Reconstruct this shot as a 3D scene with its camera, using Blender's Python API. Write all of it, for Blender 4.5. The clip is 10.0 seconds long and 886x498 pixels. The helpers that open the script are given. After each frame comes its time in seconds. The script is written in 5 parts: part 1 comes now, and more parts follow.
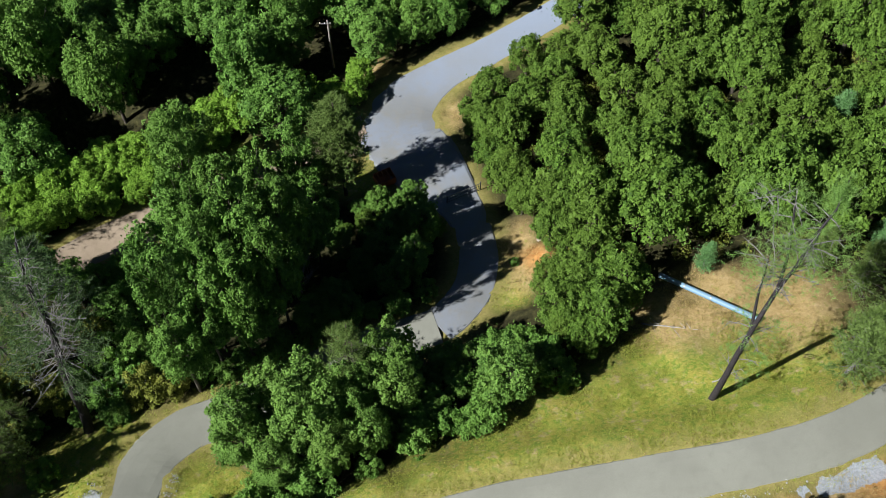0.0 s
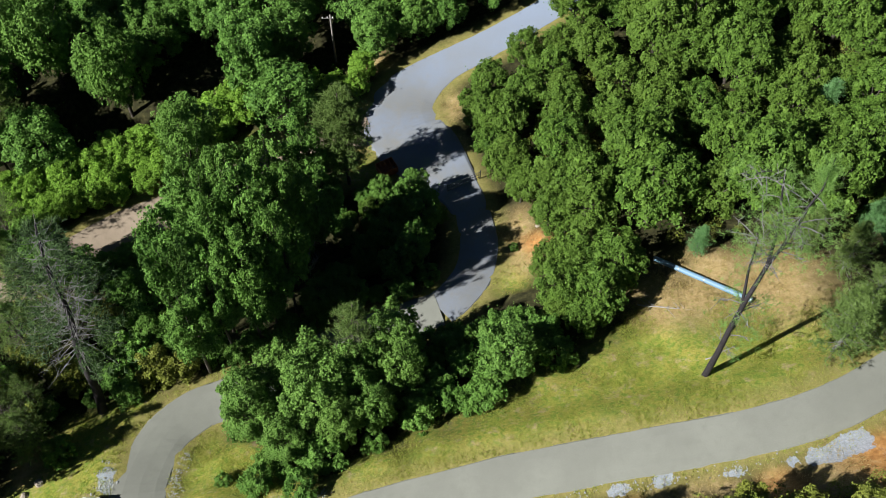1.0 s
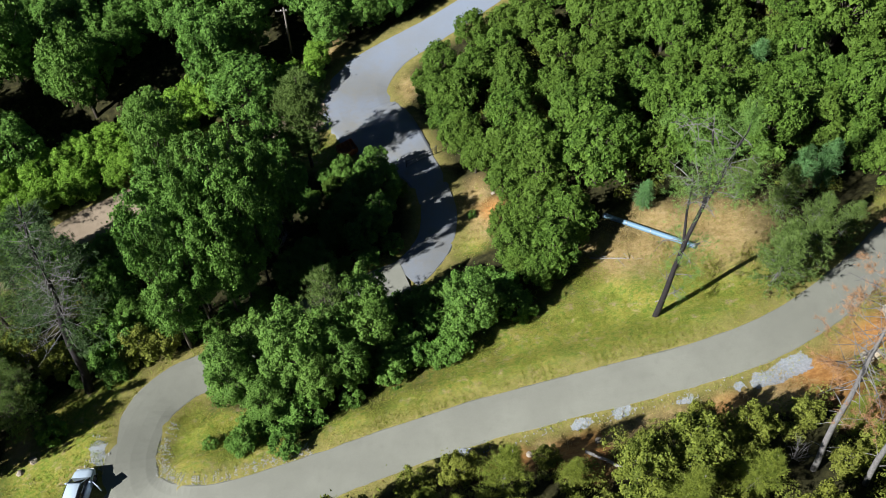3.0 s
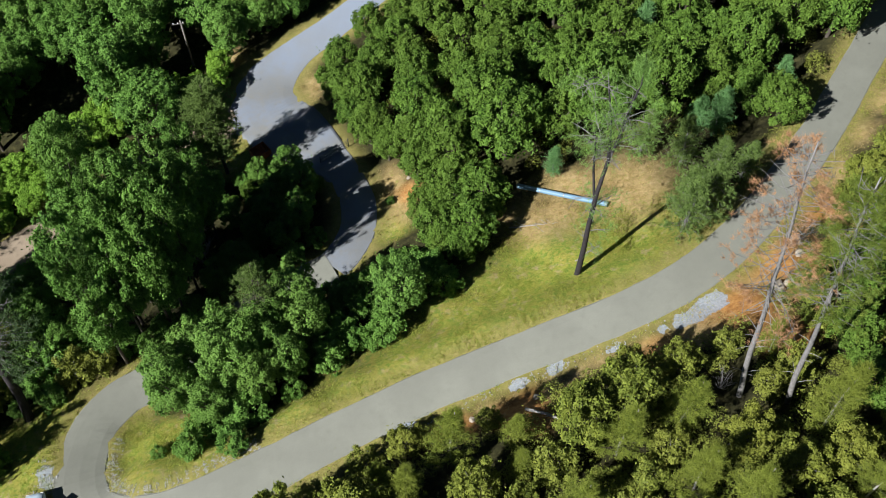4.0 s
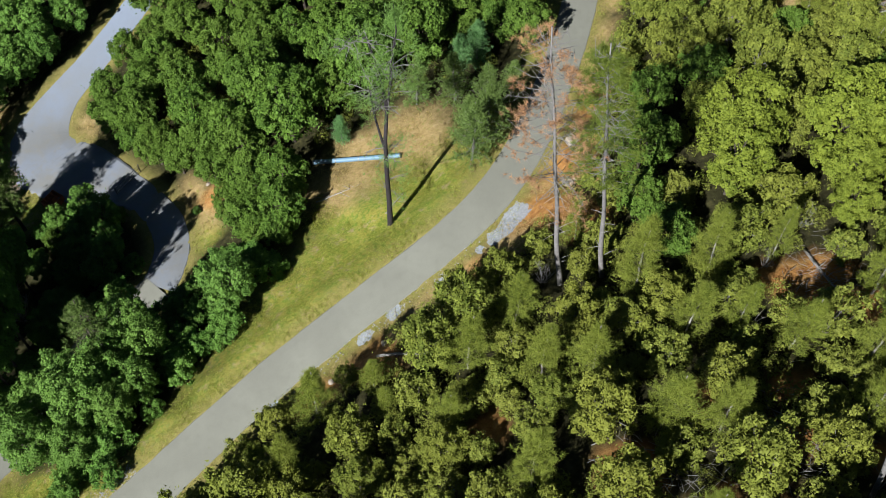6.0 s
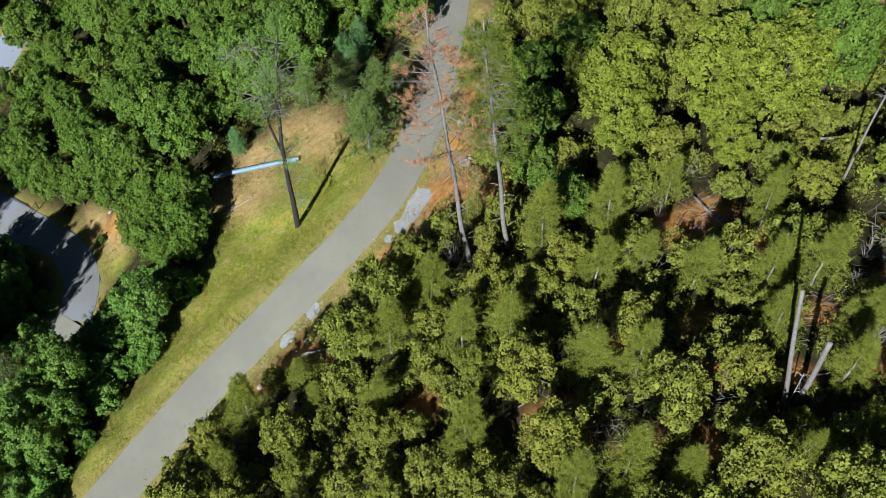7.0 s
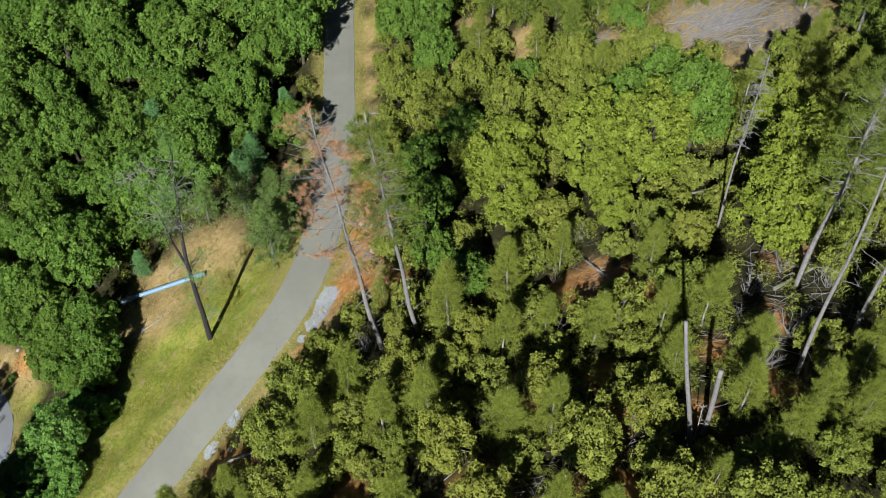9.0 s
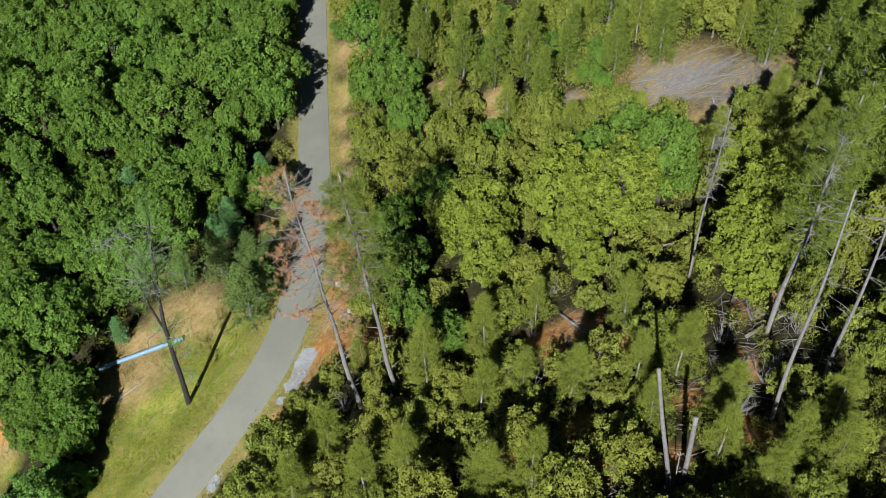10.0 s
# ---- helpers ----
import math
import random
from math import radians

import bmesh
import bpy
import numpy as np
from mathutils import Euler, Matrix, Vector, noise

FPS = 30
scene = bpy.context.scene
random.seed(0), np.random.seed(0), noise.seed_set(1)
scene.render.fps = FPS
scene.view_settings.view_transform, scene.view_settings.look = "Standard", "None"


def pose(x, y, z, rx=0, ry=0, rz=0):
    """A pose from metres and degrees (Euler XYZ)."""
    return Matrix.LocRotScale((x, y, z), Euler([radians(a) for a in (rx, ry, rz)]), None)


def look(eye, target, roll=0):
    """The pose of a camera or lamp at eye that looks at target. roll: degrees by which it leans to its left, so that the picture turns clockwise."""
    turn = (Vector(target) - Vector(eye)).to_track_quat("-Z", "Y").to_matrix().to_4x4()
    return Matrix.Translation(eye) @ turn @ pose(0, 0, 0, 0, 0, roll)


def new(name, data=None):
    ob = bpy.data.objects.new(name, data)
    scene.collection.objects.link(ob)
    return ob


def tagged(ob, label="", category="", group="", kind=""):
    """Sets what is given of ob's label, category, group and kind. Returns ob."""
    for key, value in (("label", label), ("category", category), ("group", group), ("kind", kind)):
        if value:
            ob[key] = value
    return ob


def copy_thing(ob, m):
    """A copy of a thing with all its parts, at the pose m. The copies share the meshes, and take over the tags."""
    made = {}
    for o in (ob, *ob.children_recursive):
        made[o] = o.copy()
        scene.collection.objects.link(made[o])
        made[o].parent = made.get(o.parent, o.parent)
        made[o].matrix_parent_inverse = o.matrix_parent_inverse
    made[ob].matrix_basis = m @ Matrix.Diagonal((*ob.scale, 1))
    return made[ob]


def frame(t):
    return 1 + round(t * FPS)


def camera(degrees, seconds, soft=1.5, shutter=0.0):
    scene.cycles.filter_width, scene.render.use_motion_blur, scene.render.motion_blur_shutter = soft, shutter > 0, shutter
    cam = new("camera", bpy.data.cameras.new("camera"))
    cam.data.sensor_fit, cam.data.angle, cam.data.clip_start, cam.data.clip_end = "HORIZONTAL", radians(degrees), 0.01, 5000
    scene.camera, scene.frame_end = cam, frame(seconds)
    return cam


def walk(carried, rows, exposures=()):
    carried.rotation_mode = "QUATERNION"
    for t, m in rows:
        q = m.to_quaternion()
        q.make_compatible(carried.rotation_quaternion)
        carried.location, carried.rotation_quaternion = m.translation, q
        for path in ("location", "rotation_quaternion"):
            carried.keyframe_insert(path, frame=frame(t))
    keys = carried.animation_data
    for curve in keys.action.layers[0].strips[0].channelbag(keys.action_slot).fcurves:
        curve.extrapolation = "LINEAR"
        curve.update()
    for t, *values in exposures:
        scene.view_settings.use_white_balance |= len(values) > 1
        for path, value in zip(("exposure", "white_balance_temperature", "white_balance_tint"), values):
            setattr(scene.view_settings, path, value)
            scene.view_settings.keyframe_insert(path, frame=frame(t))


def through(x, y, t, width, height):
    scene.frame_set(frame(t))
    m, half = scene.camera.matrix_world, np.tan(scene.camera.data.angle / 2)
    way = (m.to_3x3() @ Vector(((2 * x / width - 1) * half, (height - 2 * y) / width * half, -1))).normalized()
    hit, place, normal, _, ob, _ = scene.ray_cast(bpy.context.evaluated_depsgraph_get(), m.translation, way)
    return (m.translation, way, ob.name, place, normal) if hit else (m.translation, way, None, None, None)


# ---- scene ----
cam = camera(47.52, 10.0, soft=0.5)
PATH = [
    (0.0, pose(0.00, 0.00, 80.00, 30.91, 0, 0.00)),
    (0.5, pose(-0.24, -1.35, 80.83, 30.95, 0, -0.20)),
    (1.0, pose(-0.41, -2.70, 81.67, 30.99, 0, -0.32)),
    (1.5, pose(-0.56, -4.13, 82.53, 31.05, 0, -0.38)),
    (2.0, pose(-0.63, -5.58, 83.29, 31.10, 0, -0.50)),
    (2.5, pose(-0.57, -7.04, 83.88, 31.20, 0, -1.56)),
    (4.0, pose(-0.66, -11.49, 85.10, 31.61, 0, -12.40)),
    (4.5, pose(-0.86, -12.99, 85.42, 31.76, 0, -15.91)),
    (5.0, pose(-1.07, -14.48, 85.70, 31.92, 0, -20.26)),
    (5.5, pose(-1.47, -15.69, 86.04, 32.02, 0, -26.21)),
    (7.0, pose(-2.68, -18.82, 87.49, 31.97, 0, -40.31)),
    (7.5, pose(-3.12, -19.75, 87.98, 33.08, 0, -45.17)),
    (8.0, pose(-3.66, -20.53, 88.36, 34.67, 0, -46.80)),
    (8.5, pose(-4.16, -21.27, 88.55, 36.53, 0, -47.50)),
    (9.0, pose(-4.56, -21.86, 88.72, 38.38, 0, -48.73)),
    (9.5, pose(-4.87, -22.34, 88.93, 40.20, 0, -49.70)),
    (10.0, pose(-5.17, -22.67, 89.18, 41.97, 0, -50.62)),
]
walk(cam, PATH, [(0.0, 0.90), (4.0, 0.88), (7.0, 0.83), (10.0, 0.77)])

# ---- light: clear midday sky, sun from behind the first heading ----
SUN_FROM = Vector((-0.906, -0.423, 0.80)).normalized()
world = bpy.data.worlds.new("sky")
scene.world = world
world.use_nodes = True
wn = world.node_tree.nodes
sky = wn.new("ShaderNodeTexSky")
sky.sky_type, sky.sun_disc = "NISHITA", False
sky.sun_elevation = math.asin(SUN_FROM.z)
sky.sun_rotation = math.atan2(SUN_FROM.x, SUN_FROM.y)
world.node_tree.links.new(sky.outputs[0], wn["Background"].inputs[0])
sky.air_density, sky.dust_density, sky.ozone_density, sky.altitude = 0.085, 0.0, 2.0, 1200
wn["Background"].inputs[1].default_value = 0.12
sun = new("sun", bpy.data.lights.new("sun", "SUN"))
sun.data.energy, sun.data.angle, sun.data.color = 5.0, radians(0.5), (1.0, 0.96, 0.90)
sun.matrix_world = look(SUN_FROM * 200, (0, 0, 0))

# ---- materials ----


def mat(name):
    m = bpy.data.materials.new(name)
    m.use_nodes = True
    return m, m.node_tree.nodes, m.node_tree.links, m.node_tree.nodes["Principled BSDF"]


def noise_tex(n, l, scale, detail=4.0, coords="Object", rough=0.55):
    tc = n.new("ShaderNodeTexCoord")
    t = n.new("ShaderNodeTexNoise")
    t.inputs["Scale"].default_value, t.inputs["Detail"].default_value, t.inputs["Roughness"].default_value = scale, detail, rough
    l.new(tc.outputs[coords], t.inputs["Vector"])
    return t.outputs[0]


def ramp(n, l, fac, stops):
    r = n.new("ShaderNodeValToRGB")
    while len(r.color_ramp.elements) < len(stops):
        r.color_ramp.elements.new(0.5)
    for e, (p, c) in zip(r.color_ramp.elements, stops):
        e.position, e.color = p, (*c, 1)
    l.new(fac, r.inputs[0])
    return r.outputs[0]


def mix(n, l, fac, a, b, mode="MIX"):
    m = n.new("ShaderNodeMix")
    m.data_type, m.blend_type = "RGBA", mode
    for k, v in ((0, fac), (6, a), (7, b)):
        if isinstance(v, (int, float)):
            m.inputs[k].default_value = v
        elif isinstance(v, tuple):
            m.inputs[k].default_value = (*v, 1)
        else:
            l.new(v, m.inputs[k])
    return m.outputs[2]


def bump(n, l, b, height, strength, dist):
    bn = n.new("ShaderNodeBump")
    bn.inputs["Strength"].default_value, bn.inputs["Distance"].default_value = strength, dist
    l.new(height, bn.inputs["Height"])
    l.new(bn.outputs[0], b.inputs["Normal"])


def leaf_mat(name, dark, light, tree_tint, through=0.18):
    """Leaves: each one between dark and light, each tree shifted towards tree_tint, some light passing through."""
    m, n, l, b = mat(name)
    geo, info = n.new("ShaderNodeNewGeometry"), n.new("ShaderNodeObjectInfo")
    c = ramp(n, l, geo.outputs["Random Per Island"], [(0.0, dark), (1.0, light)])
    big = noise_tex(n, l, 0.9, 3.0)
    c = mix(n, l, ramp(n, l, big, [(0.38, (0, 0, 0)), (0.66, (1, 1, 1))]), c, tuple(0.75 * a + 0.25 * t for a, t in zip(light, tree_tint)))
    c = mix(n, l, 0.55, c, ramp(n, l, noise_tex(n, l, 2.6, 2.0), [(0.36, (0.42, 0.45, 0.48)), (0.62, (1.25, 1.22, 1.15))]), "MULTIPLY")
    half = n.new("ShaderNodeMath")
    half.operation = "MULTIPLY"
    half.inputs[1].default_value = 0.95
    l.new(info.outputs["Random"], half.inputs[0])
    c = mix(n, l, half.outputs[0], c, mix(n, l, 0.7, c, tree_tint))
    l.new(c, b.inputs["Base Color"])
    b.inputs["Roughness"].default_value = 0.6
    b.inputs["Specular IOR Level"].default_value = 0.12
    tr, ms = n.new("ShaderNodeBsdfTranslucent"), n.new("ShaderNodeMixShader")
    l.new(c, tr.inputs[0])
    ms.inputs[0].default_value = through
    l.new(b.outputs[0], ms.inputs[1])
    l.new(tr.outputs[0], ms.inputs[2])
    l.new(ms.outputs[0], n["Material Output"].inputs[0])
    return m


def grain_mat(name, stops, scale, rough=0.85, bump_by=0.4, dist=0.03, fine=6.0):
    m, n, l, b = mat(name)
    a, f = noise_tex(n, l, scale), noise_tex(n, l, scale * fine, 3.0)
    c = ramp(n, l, a, stops)
    l.new(mix(n, l, 0.45, c, ramp(n, l, f, [(0.3, tuple(v * 0.55 for v in stops[0][1])), (0.7, tuple(min(1, v * 1.25) for v in stops[-1][1]))])), b.inputs["Base Color"])
    b.inputs["Roughness"].default_value = rough
    bump(n, l, b, f, bump_by, dist)
    return m


def plain_mat(name, colour, rough=0.5, metal=0.0, spec=0.5):
    m, n, l, b = mat(name)
    f = noise_tex(n, l, 7.0, 4.0)
    l.new(mix(n, l, ramp(n, l, f, [(0.35, (0, 0, 0)), (0.75, (0.35, 0.35, 0.35))]), colour, tuple(v * 0.7 for v in colour)), b.inputs["Base Color"])
    b.inputs["Roughness"].default_value, b.inputs["Metallic"].default_value, b.inputs["Specular IOR Level"].default_value = rough, metal, spec
    return m


OAK = leaf_mat("oak_leaf", (0.027, 0.083, 0.015), (0.139, 0.295, 0.059), (0.126, 0.240, 0.046), 0.18)
FRESH_OAK = leaf_mat("fresh_oak_leaf", (0.034, 0.096, 0.019), (0.152, 0.300, 0.064), (0.136, 0.244, 0.049), 0.18)
SPRING = leaf_mat("spring_leaf", (0.057, 0.149, 0.014), (0.200, 0.373, 0.050), (0.163, 0.304, 0.039), 0.18)
LIVE_OAK = leaf_mat("live_oak_leaf", (0.022, 0.062, 0.010), (0.120, 0.234, 0.039), (0.102, 0.170, 0.028), 0.18)
MAPLE = leaf_mat("bright_leaf", (0.040, 0.077, 0.009), (0.218, 0.286, 0.042), (0.166, 0.213, 0.030), 0.16)
OLIVE = leaf_mat("olive_leaf", (0.032, 0.066, 0.010), (0.192, 0.248, 0.045), (0.186, 0.205, 0.037), 0.18)
BRUSH = leaf_mat("brush_leaf", (0.046, 0.078, 0.012), (0.225, 0.276, 0.054), (0.188, 0.212, 0.042), 0.18)
NEEDLE = leaf_mat("pine_needle", (0.070, 0.112, 0.016), (0.262, 0.325, 0.060), (0.200, 0.248, 0.044), 0.22)
FAR_NEEDLE = leaf_mat("bank_needle", (0.034, 0.068, 0.010), (0.180, 0.250, 0.045), (0.140, 0.190, 0.034), 0.2)
DARK_NEEDLE = leaf_mat("dark_needle", (0.036, 0.075, 0.014), (0.125, 0.19, 0.045), (0.092, 0.145, 0.032))
GREY_NEEDLE = leaf_mat("grey_pine_needle", (0.135, 0.260, 0.060), (0.290, 0.490, 0.140), (0.205, 0.370, 0.100), 0.45)
DULL_NEEDLE = leaf_mat("dull_needle", (0.056, 0.108, 0.026), (0.175, 0.270, 0.078), (0.130, 0.205, 0.056), 0.25)
BLUE_NEEDLE = leaf_mat("blue_pine_needle", (0.085, 0.200, 0.070), (0.210, 0.420, 0.170), (0.140, 0.300, 0.115), 0.3)
RUST_NEEDLE = leaf_mat("rust_needle", (0.28, 0.150, 0.078), (0.54, 0.335, 0.195), (0.45, 0.270, 0.150), 0.3)
GRASS_BLADE = leaf_mat("grass_blade", (0.17, 0.265, 0.035), (0.48, 0.47, 0.13), (0.30, 0.37, 0.07), 0.5)
STRAW_BLADE = leaf_mat("straw_blade", (0.27, 0.215, 0.09), (0.5, 0.41, 0.2), (0.385, 0.31, 0.14), 0.45)
BARK = grain_mat("bark", [(0.3, (0.038, 0.032, 0.027)), (0.7, (0.095, 0.082, 0.070))], 3.0)
PALE_BARK = grain_mat("pale_bark", [(0.3, (0.10, 0.10, 0.104)), (0.7, (0.235, 0.235, 0.24))], 3.0)
DEAD_WOOD = grain_mat("dead_wood", [(0.3, (0.16, 0.158, 0.158)), (0.7, (0.37, 0.365, 0.365))], 3.0)
CHARRED = grain_mat("charred_bark", [(0.3, (0.006, 0.005, 0.007)), (0.7, (0.030, 0.026, 0.031))], 2.0)
SOOTY_NEEDLE = leaf_mat("old_pine_needle", (0.030, 0.068, 0.026), (0.115, 0.190, 0.080), (0.085, 0.140, 0.058), 0.25)

# ---- lie of the land: spot heights every 30 m, smoothed ----
X0, Y0, STEP = -105.0, -80.0, 30.0
HEIGHTS = np.array([
    [28.5, 36.5, 44.6, 52.4, 58.8, 62.7, 64.3, 65.1, 65.8],
    [16.1, 23.2, 30.7, 38.4, 45.4, 49.1, 50.2, 51.3, 52.8],
    [4.5, 10.4, 16.6, 23.9, 31.6, 34.9, 35.6, 37.9, 40.6],
    [-5.8, -1.0, 3.6, 8.8, 15.8, 19.6, 22.2, 26.2, 30.1],
    [-14.5, -9.9, -5.9, -3.2, 1.8, 9.0, 13.7, 17.7, 21.6],
    [-21.8, -16.9, -12.2, -7.7, -3.6, 2.4, 7.2, 11.0, 14.5],
    [-28.2, -22.7, -17.0, -11.2, -6.6, -2.3, 1.5, 5.0, 8.2],
    [-34.2, -28.0, -21.8, -15.7, -10.8, -7.0, -3.8, -0.8, 2.2],
])
NY, NX = HEIGHTS.shape


def spline_w(t):
    return np.stack([(1 - t) ** 3, 3 * t**3 - 6 * t * t + 4, -3 * t**3 + 3 * t * t + 3 * t + 1, t**3], -1) / 6


def hill(x, y):
    """Height of the slope before roads are cut into it."""
    u = np.clip((np.asarray(x, float) - X0) / STEP, 1.0, NX - 2.001)
    v = np.clip((np.asarray(y, float) - Y0) / STEP, 1.0, NY - 2.001)
    i, j = np.floor(u).astype(int), np.floor(v).astype(int)
    wu, wv = spline_w(u - i), spline_w(v - j)
    z = 0.0
    for a in range(4):
        for b in range(4):
            z = z + wv[..., a] * wu[..., b] * HEIGHTS[j - 1 + a, i - 1 + b]
    # the creek below the dirt track
    return z - 4.5 * np.exp(-(((np.asarray(y) - 71.5 - 0.04 * (np.asarray(x) + 37)) / 4.2) ** 2)) / (1 + np.exp((np.asarray(x) + 25) / 2.0))


def smooth_line(pts, step=0.7):
    """Catmull-Rom through rows of numbers, sampled about every step metres."""
    p = np.array(pts, float)
    p = np.vstack([2 * p[0] - p[1], p, 2 * p[-1] - p[-2]])
    out = []
    for k in range(1, len(p) - 2):
        a, b, c, d = p[k - 1 : k + 3]
        m = max(2, int(np.linalg.norm((c - b)[:2]) / step))
        for t in np.arange(m) / m:
            out.append(0.5 * (2 * b + (c - a) * t + (2 * a - 5 * b + 4 * c - d) * t * t + (3 * b - a - 3 * c + d) * t**3))
    out.append(p[-2])
    return np.array(out)


# x, y, width
UPPER = smooth_line([(-0.5, 39.6, 3.3), (-3.5, 38.6, 3.4), (-8, 37.0, 3.4), (-13, 34.6, 3.4), (-18.6, 31.3, 3.6), (-21.3, 30.0, 3.9), (-23.4, 27.8, 4.0), (-24.3, 25.0, 4.1), (-24.5, 22.0, 4.3),
                     (-23.6, 18.9, 4.6), (-20.8, 16.7, 4.6), (-16.5, 16.2, 4.2), (-10.5, 17.4, 3.9), (-5, 18.9, 3.7), (0, 20.2, 3.5), (5, 21.3, 3.5), (10.7, 22.2, 3.5), (16.5, 23.0, 3.5), (22.4, 23.9, 3.5),
                     (27.2, 25.1, 3.5), (31.5, 26.9, 3.5), (36, 29.7, 3.5), (42, 34.4, 3.5), (48, 39.7, 3.5), (54, 45.6, 3.5), (62, 53.6, 3.5), (76, 67.4, 3.5), (95, 87, 3.5), (120, 112, 3.5)])
LOWER = smooth_line([(-0.5, 39.6, 3.3), (1.1, 41.1, 3.4), (2.6, 43.5, 3.5), (3.3, 46.6, 3.5), (3.1, 49.6, 3.5), (2.3, 53.0, 3.7), (0.6, 56.6, 5.0), (-2.0, 60.8, 7.5), (-4.4, 65.2, 8.0), (-4.0, 69.8, 6.6), (-0.6, 73.6, 4.5),
                     (4.5, 76.8, 3.8), (10.0, 80.4, 3.5), (16, 84.9, 3.4), (26, 93, 3.4), (50, 112, 3.4)])
TRACK = smooth_line([(-8.1, 65.5, 5.0), (-11, 64.5, 5.0), (-17, 62.0, 4.6), (-23, 59.0, 4.4), (-29, 55.7, 4.2), (-34, 53.4, 4.0), (-39, 50.0, 3.6), (-46, 45, 3.2), (-60, 40, 3.0)])


def level(line):
    z = hill(line[:, 0], line[:, 1])
    k = np.ones(9) / 9
    return np.convolve(np.pad(z, 4, mode="edge"), k, "valid")


def meeting(line, z, other, oz):
    """Brings a road to the height of the one that it leaves."""
    d = np.hypot(line[:, None, 0] - other[:, 0], line[:, None, 1] - other[:, 1])
    w = np.clip((d.min(1) - 5.0) / 7.0, 0, 1)
    return w * z + (1 - w) * oz[d.argmin(1)]


ROADS = [(UPPER, level(UPPER)), (LOWER, level(LOWER)), (TRACK, meeting(TRACK, level(TRACK), LOWER, level(LOWER)) - 0.02)]
ALL_ROAD = np.vstack([np.column_stack([l, z]) for l, z in ROADS])


def land(x, y):
    """Height of the ground with the road beds cut in, and the distance past the nearest road's edge."""
    x, y = np.asarray(x, float), np.asarray(y, float)
    shape = x.shape
    x, y = x.ravel(), y.ravel()
    z = hill(x, y)
    edge = np.full(len(x), 99.0)
    near = np.where((x > -75) & (x < 135) & (y > 5) & (y < 125))[0]
    for part_of in np.array_split(near, max(1, len(near) // 4000)):
        if not len(part_of):
            continue
        d = np.hypot(x[part_of, None] - ALL_ROAD[:, 0], y[part_of, None] - ALL_ROAD[:, 1]) - ALL_ROAD[:, 2] / 2
        k = d.argmin(1)
        e = d[np.arange(len(k)), k]
        t = np.clip((e - 0.4) / 4.6, 0, 1)
        t = t**3 * (t * (6 * t - 15) + 10)
        z[part_of] = (ALL_ROAD[k, 3] - np.where(e < -0.35, 0.16, 0.03)) * (1 - t) + z[part_of] * t
        edge[part_of] = e
    return z.reshape(shape), edge.reshape(shape)


def gz(x, y):
    return float(land(np.array([x]), np.array([y]))[0][0])


# what covers the ground: x, y, radius; grass, straw, soil
GRASS_AT = [(-17.5, 24.5, 3.0), (-15, 22.5, 3.0), (-21.4, 26.6, 2.4), (-27.5, 29.5, 2.5), (-29.4, 27, 3.0), (-26.6, 31.4, 2.0), (-5.5, 21.4, 2.8), (-1.0, 23.8, 3.0), (0, 22.5, 4), (5, 25, 5), (10, 27, 5.5), (15, 29, 6), (20, 30, 6.5), (25, 31, 6), (18, 34, 4), (24, 35, 3), (29, 33, 3.5), (-13, 20.5, 3.2), (-18, 21, 3.2), (-20, 24, 2.4), (-28.6, 23.6, 3.0), (-32.5, 21.5, 3.6), (-31, 28, 2.2), (-6, 59, 3), (-30, 60, 3), (-22, 63, 3), (33, 31, 3), (63, 49, 2.5), (44, 38, 2.5), (5.6, 43.5, 2.2), (-8, 58.5, 2.5), (48, 43, 2.5)]
STRAW_AT = [(46, 34.0, 1.8), (50, 37.8, 2.0), (54, 41.8, 2.2), (58, 45.8, 2.4), (62, 49.6, 2.4), (10, 18.3, 1.3), (15, 19.0, 1.3), (18, 19.3, 1.3), (19, 38, 3.5), (22, 38.5, 4), (28, 38.5, 5), (24, 41, 3.5), (7.2, 46, 2.6), (7.0, 49.6, 2.0), (0.0, 66.5, 1.8), (1.2, 69.0, 1.6), (1.5, 62, 1.2), (66.2, 27.8, 2.2), (65.9, 35.6, 2.6), (75.5, 11.8, 6.0), (76.8, 4.6, 4.4), (70.5, 5.4, 2.6), (67.4, 5.4, 1.8), (72.6, -1.6, 2.4), (78.2, 2.0, 3.0), (67.6, 28.9, 2.2), (64.6, 26.8, 1.8), (69.2, 19.6, 2.0), (71.0, 15.4, 1.8), (68, 51, 2.6), (69, 55, 2.6), (60, 34, 2), (28, 20.8, 2.0), (20, 19.6, 1.3), (34, 23.8, 1.8), (24, 20.2, 1.4), (-34, 25, 2), (-8, 75.5, 2.0)]
SOIL_AT = [(31, 21.5, 2.6), (36, 25.0, 2.6), (24, 19, 2), (38.0, 2.2, 1.9), (40.6, 0.6, 1.8), (39.0, -2.4, 2.0), (41.2, -4.2, 1.5), (37.2, -0.6, 1.2), (19.7, -3.1, 1.3), (26.5, -2.2, 1.0), (31.2, -5.0, 1.1), (24.5, -12.0, 1.2), (31.5, -12.5, 1.3), (34.5, -16.0, 1.2), (20, -4, 1.8), (28, -8, 1.8), (22, -9, 1.4), (15, 5, 1.4), (33, 17, 2.0), (12, 17, 2.2), (6, 17, 1.6), (43, 30, 1.8), (47, -11, 1.6), (8.5, 47, 1.6), (36.5, -11, 1.0), (40.5, -13, 1.2)]


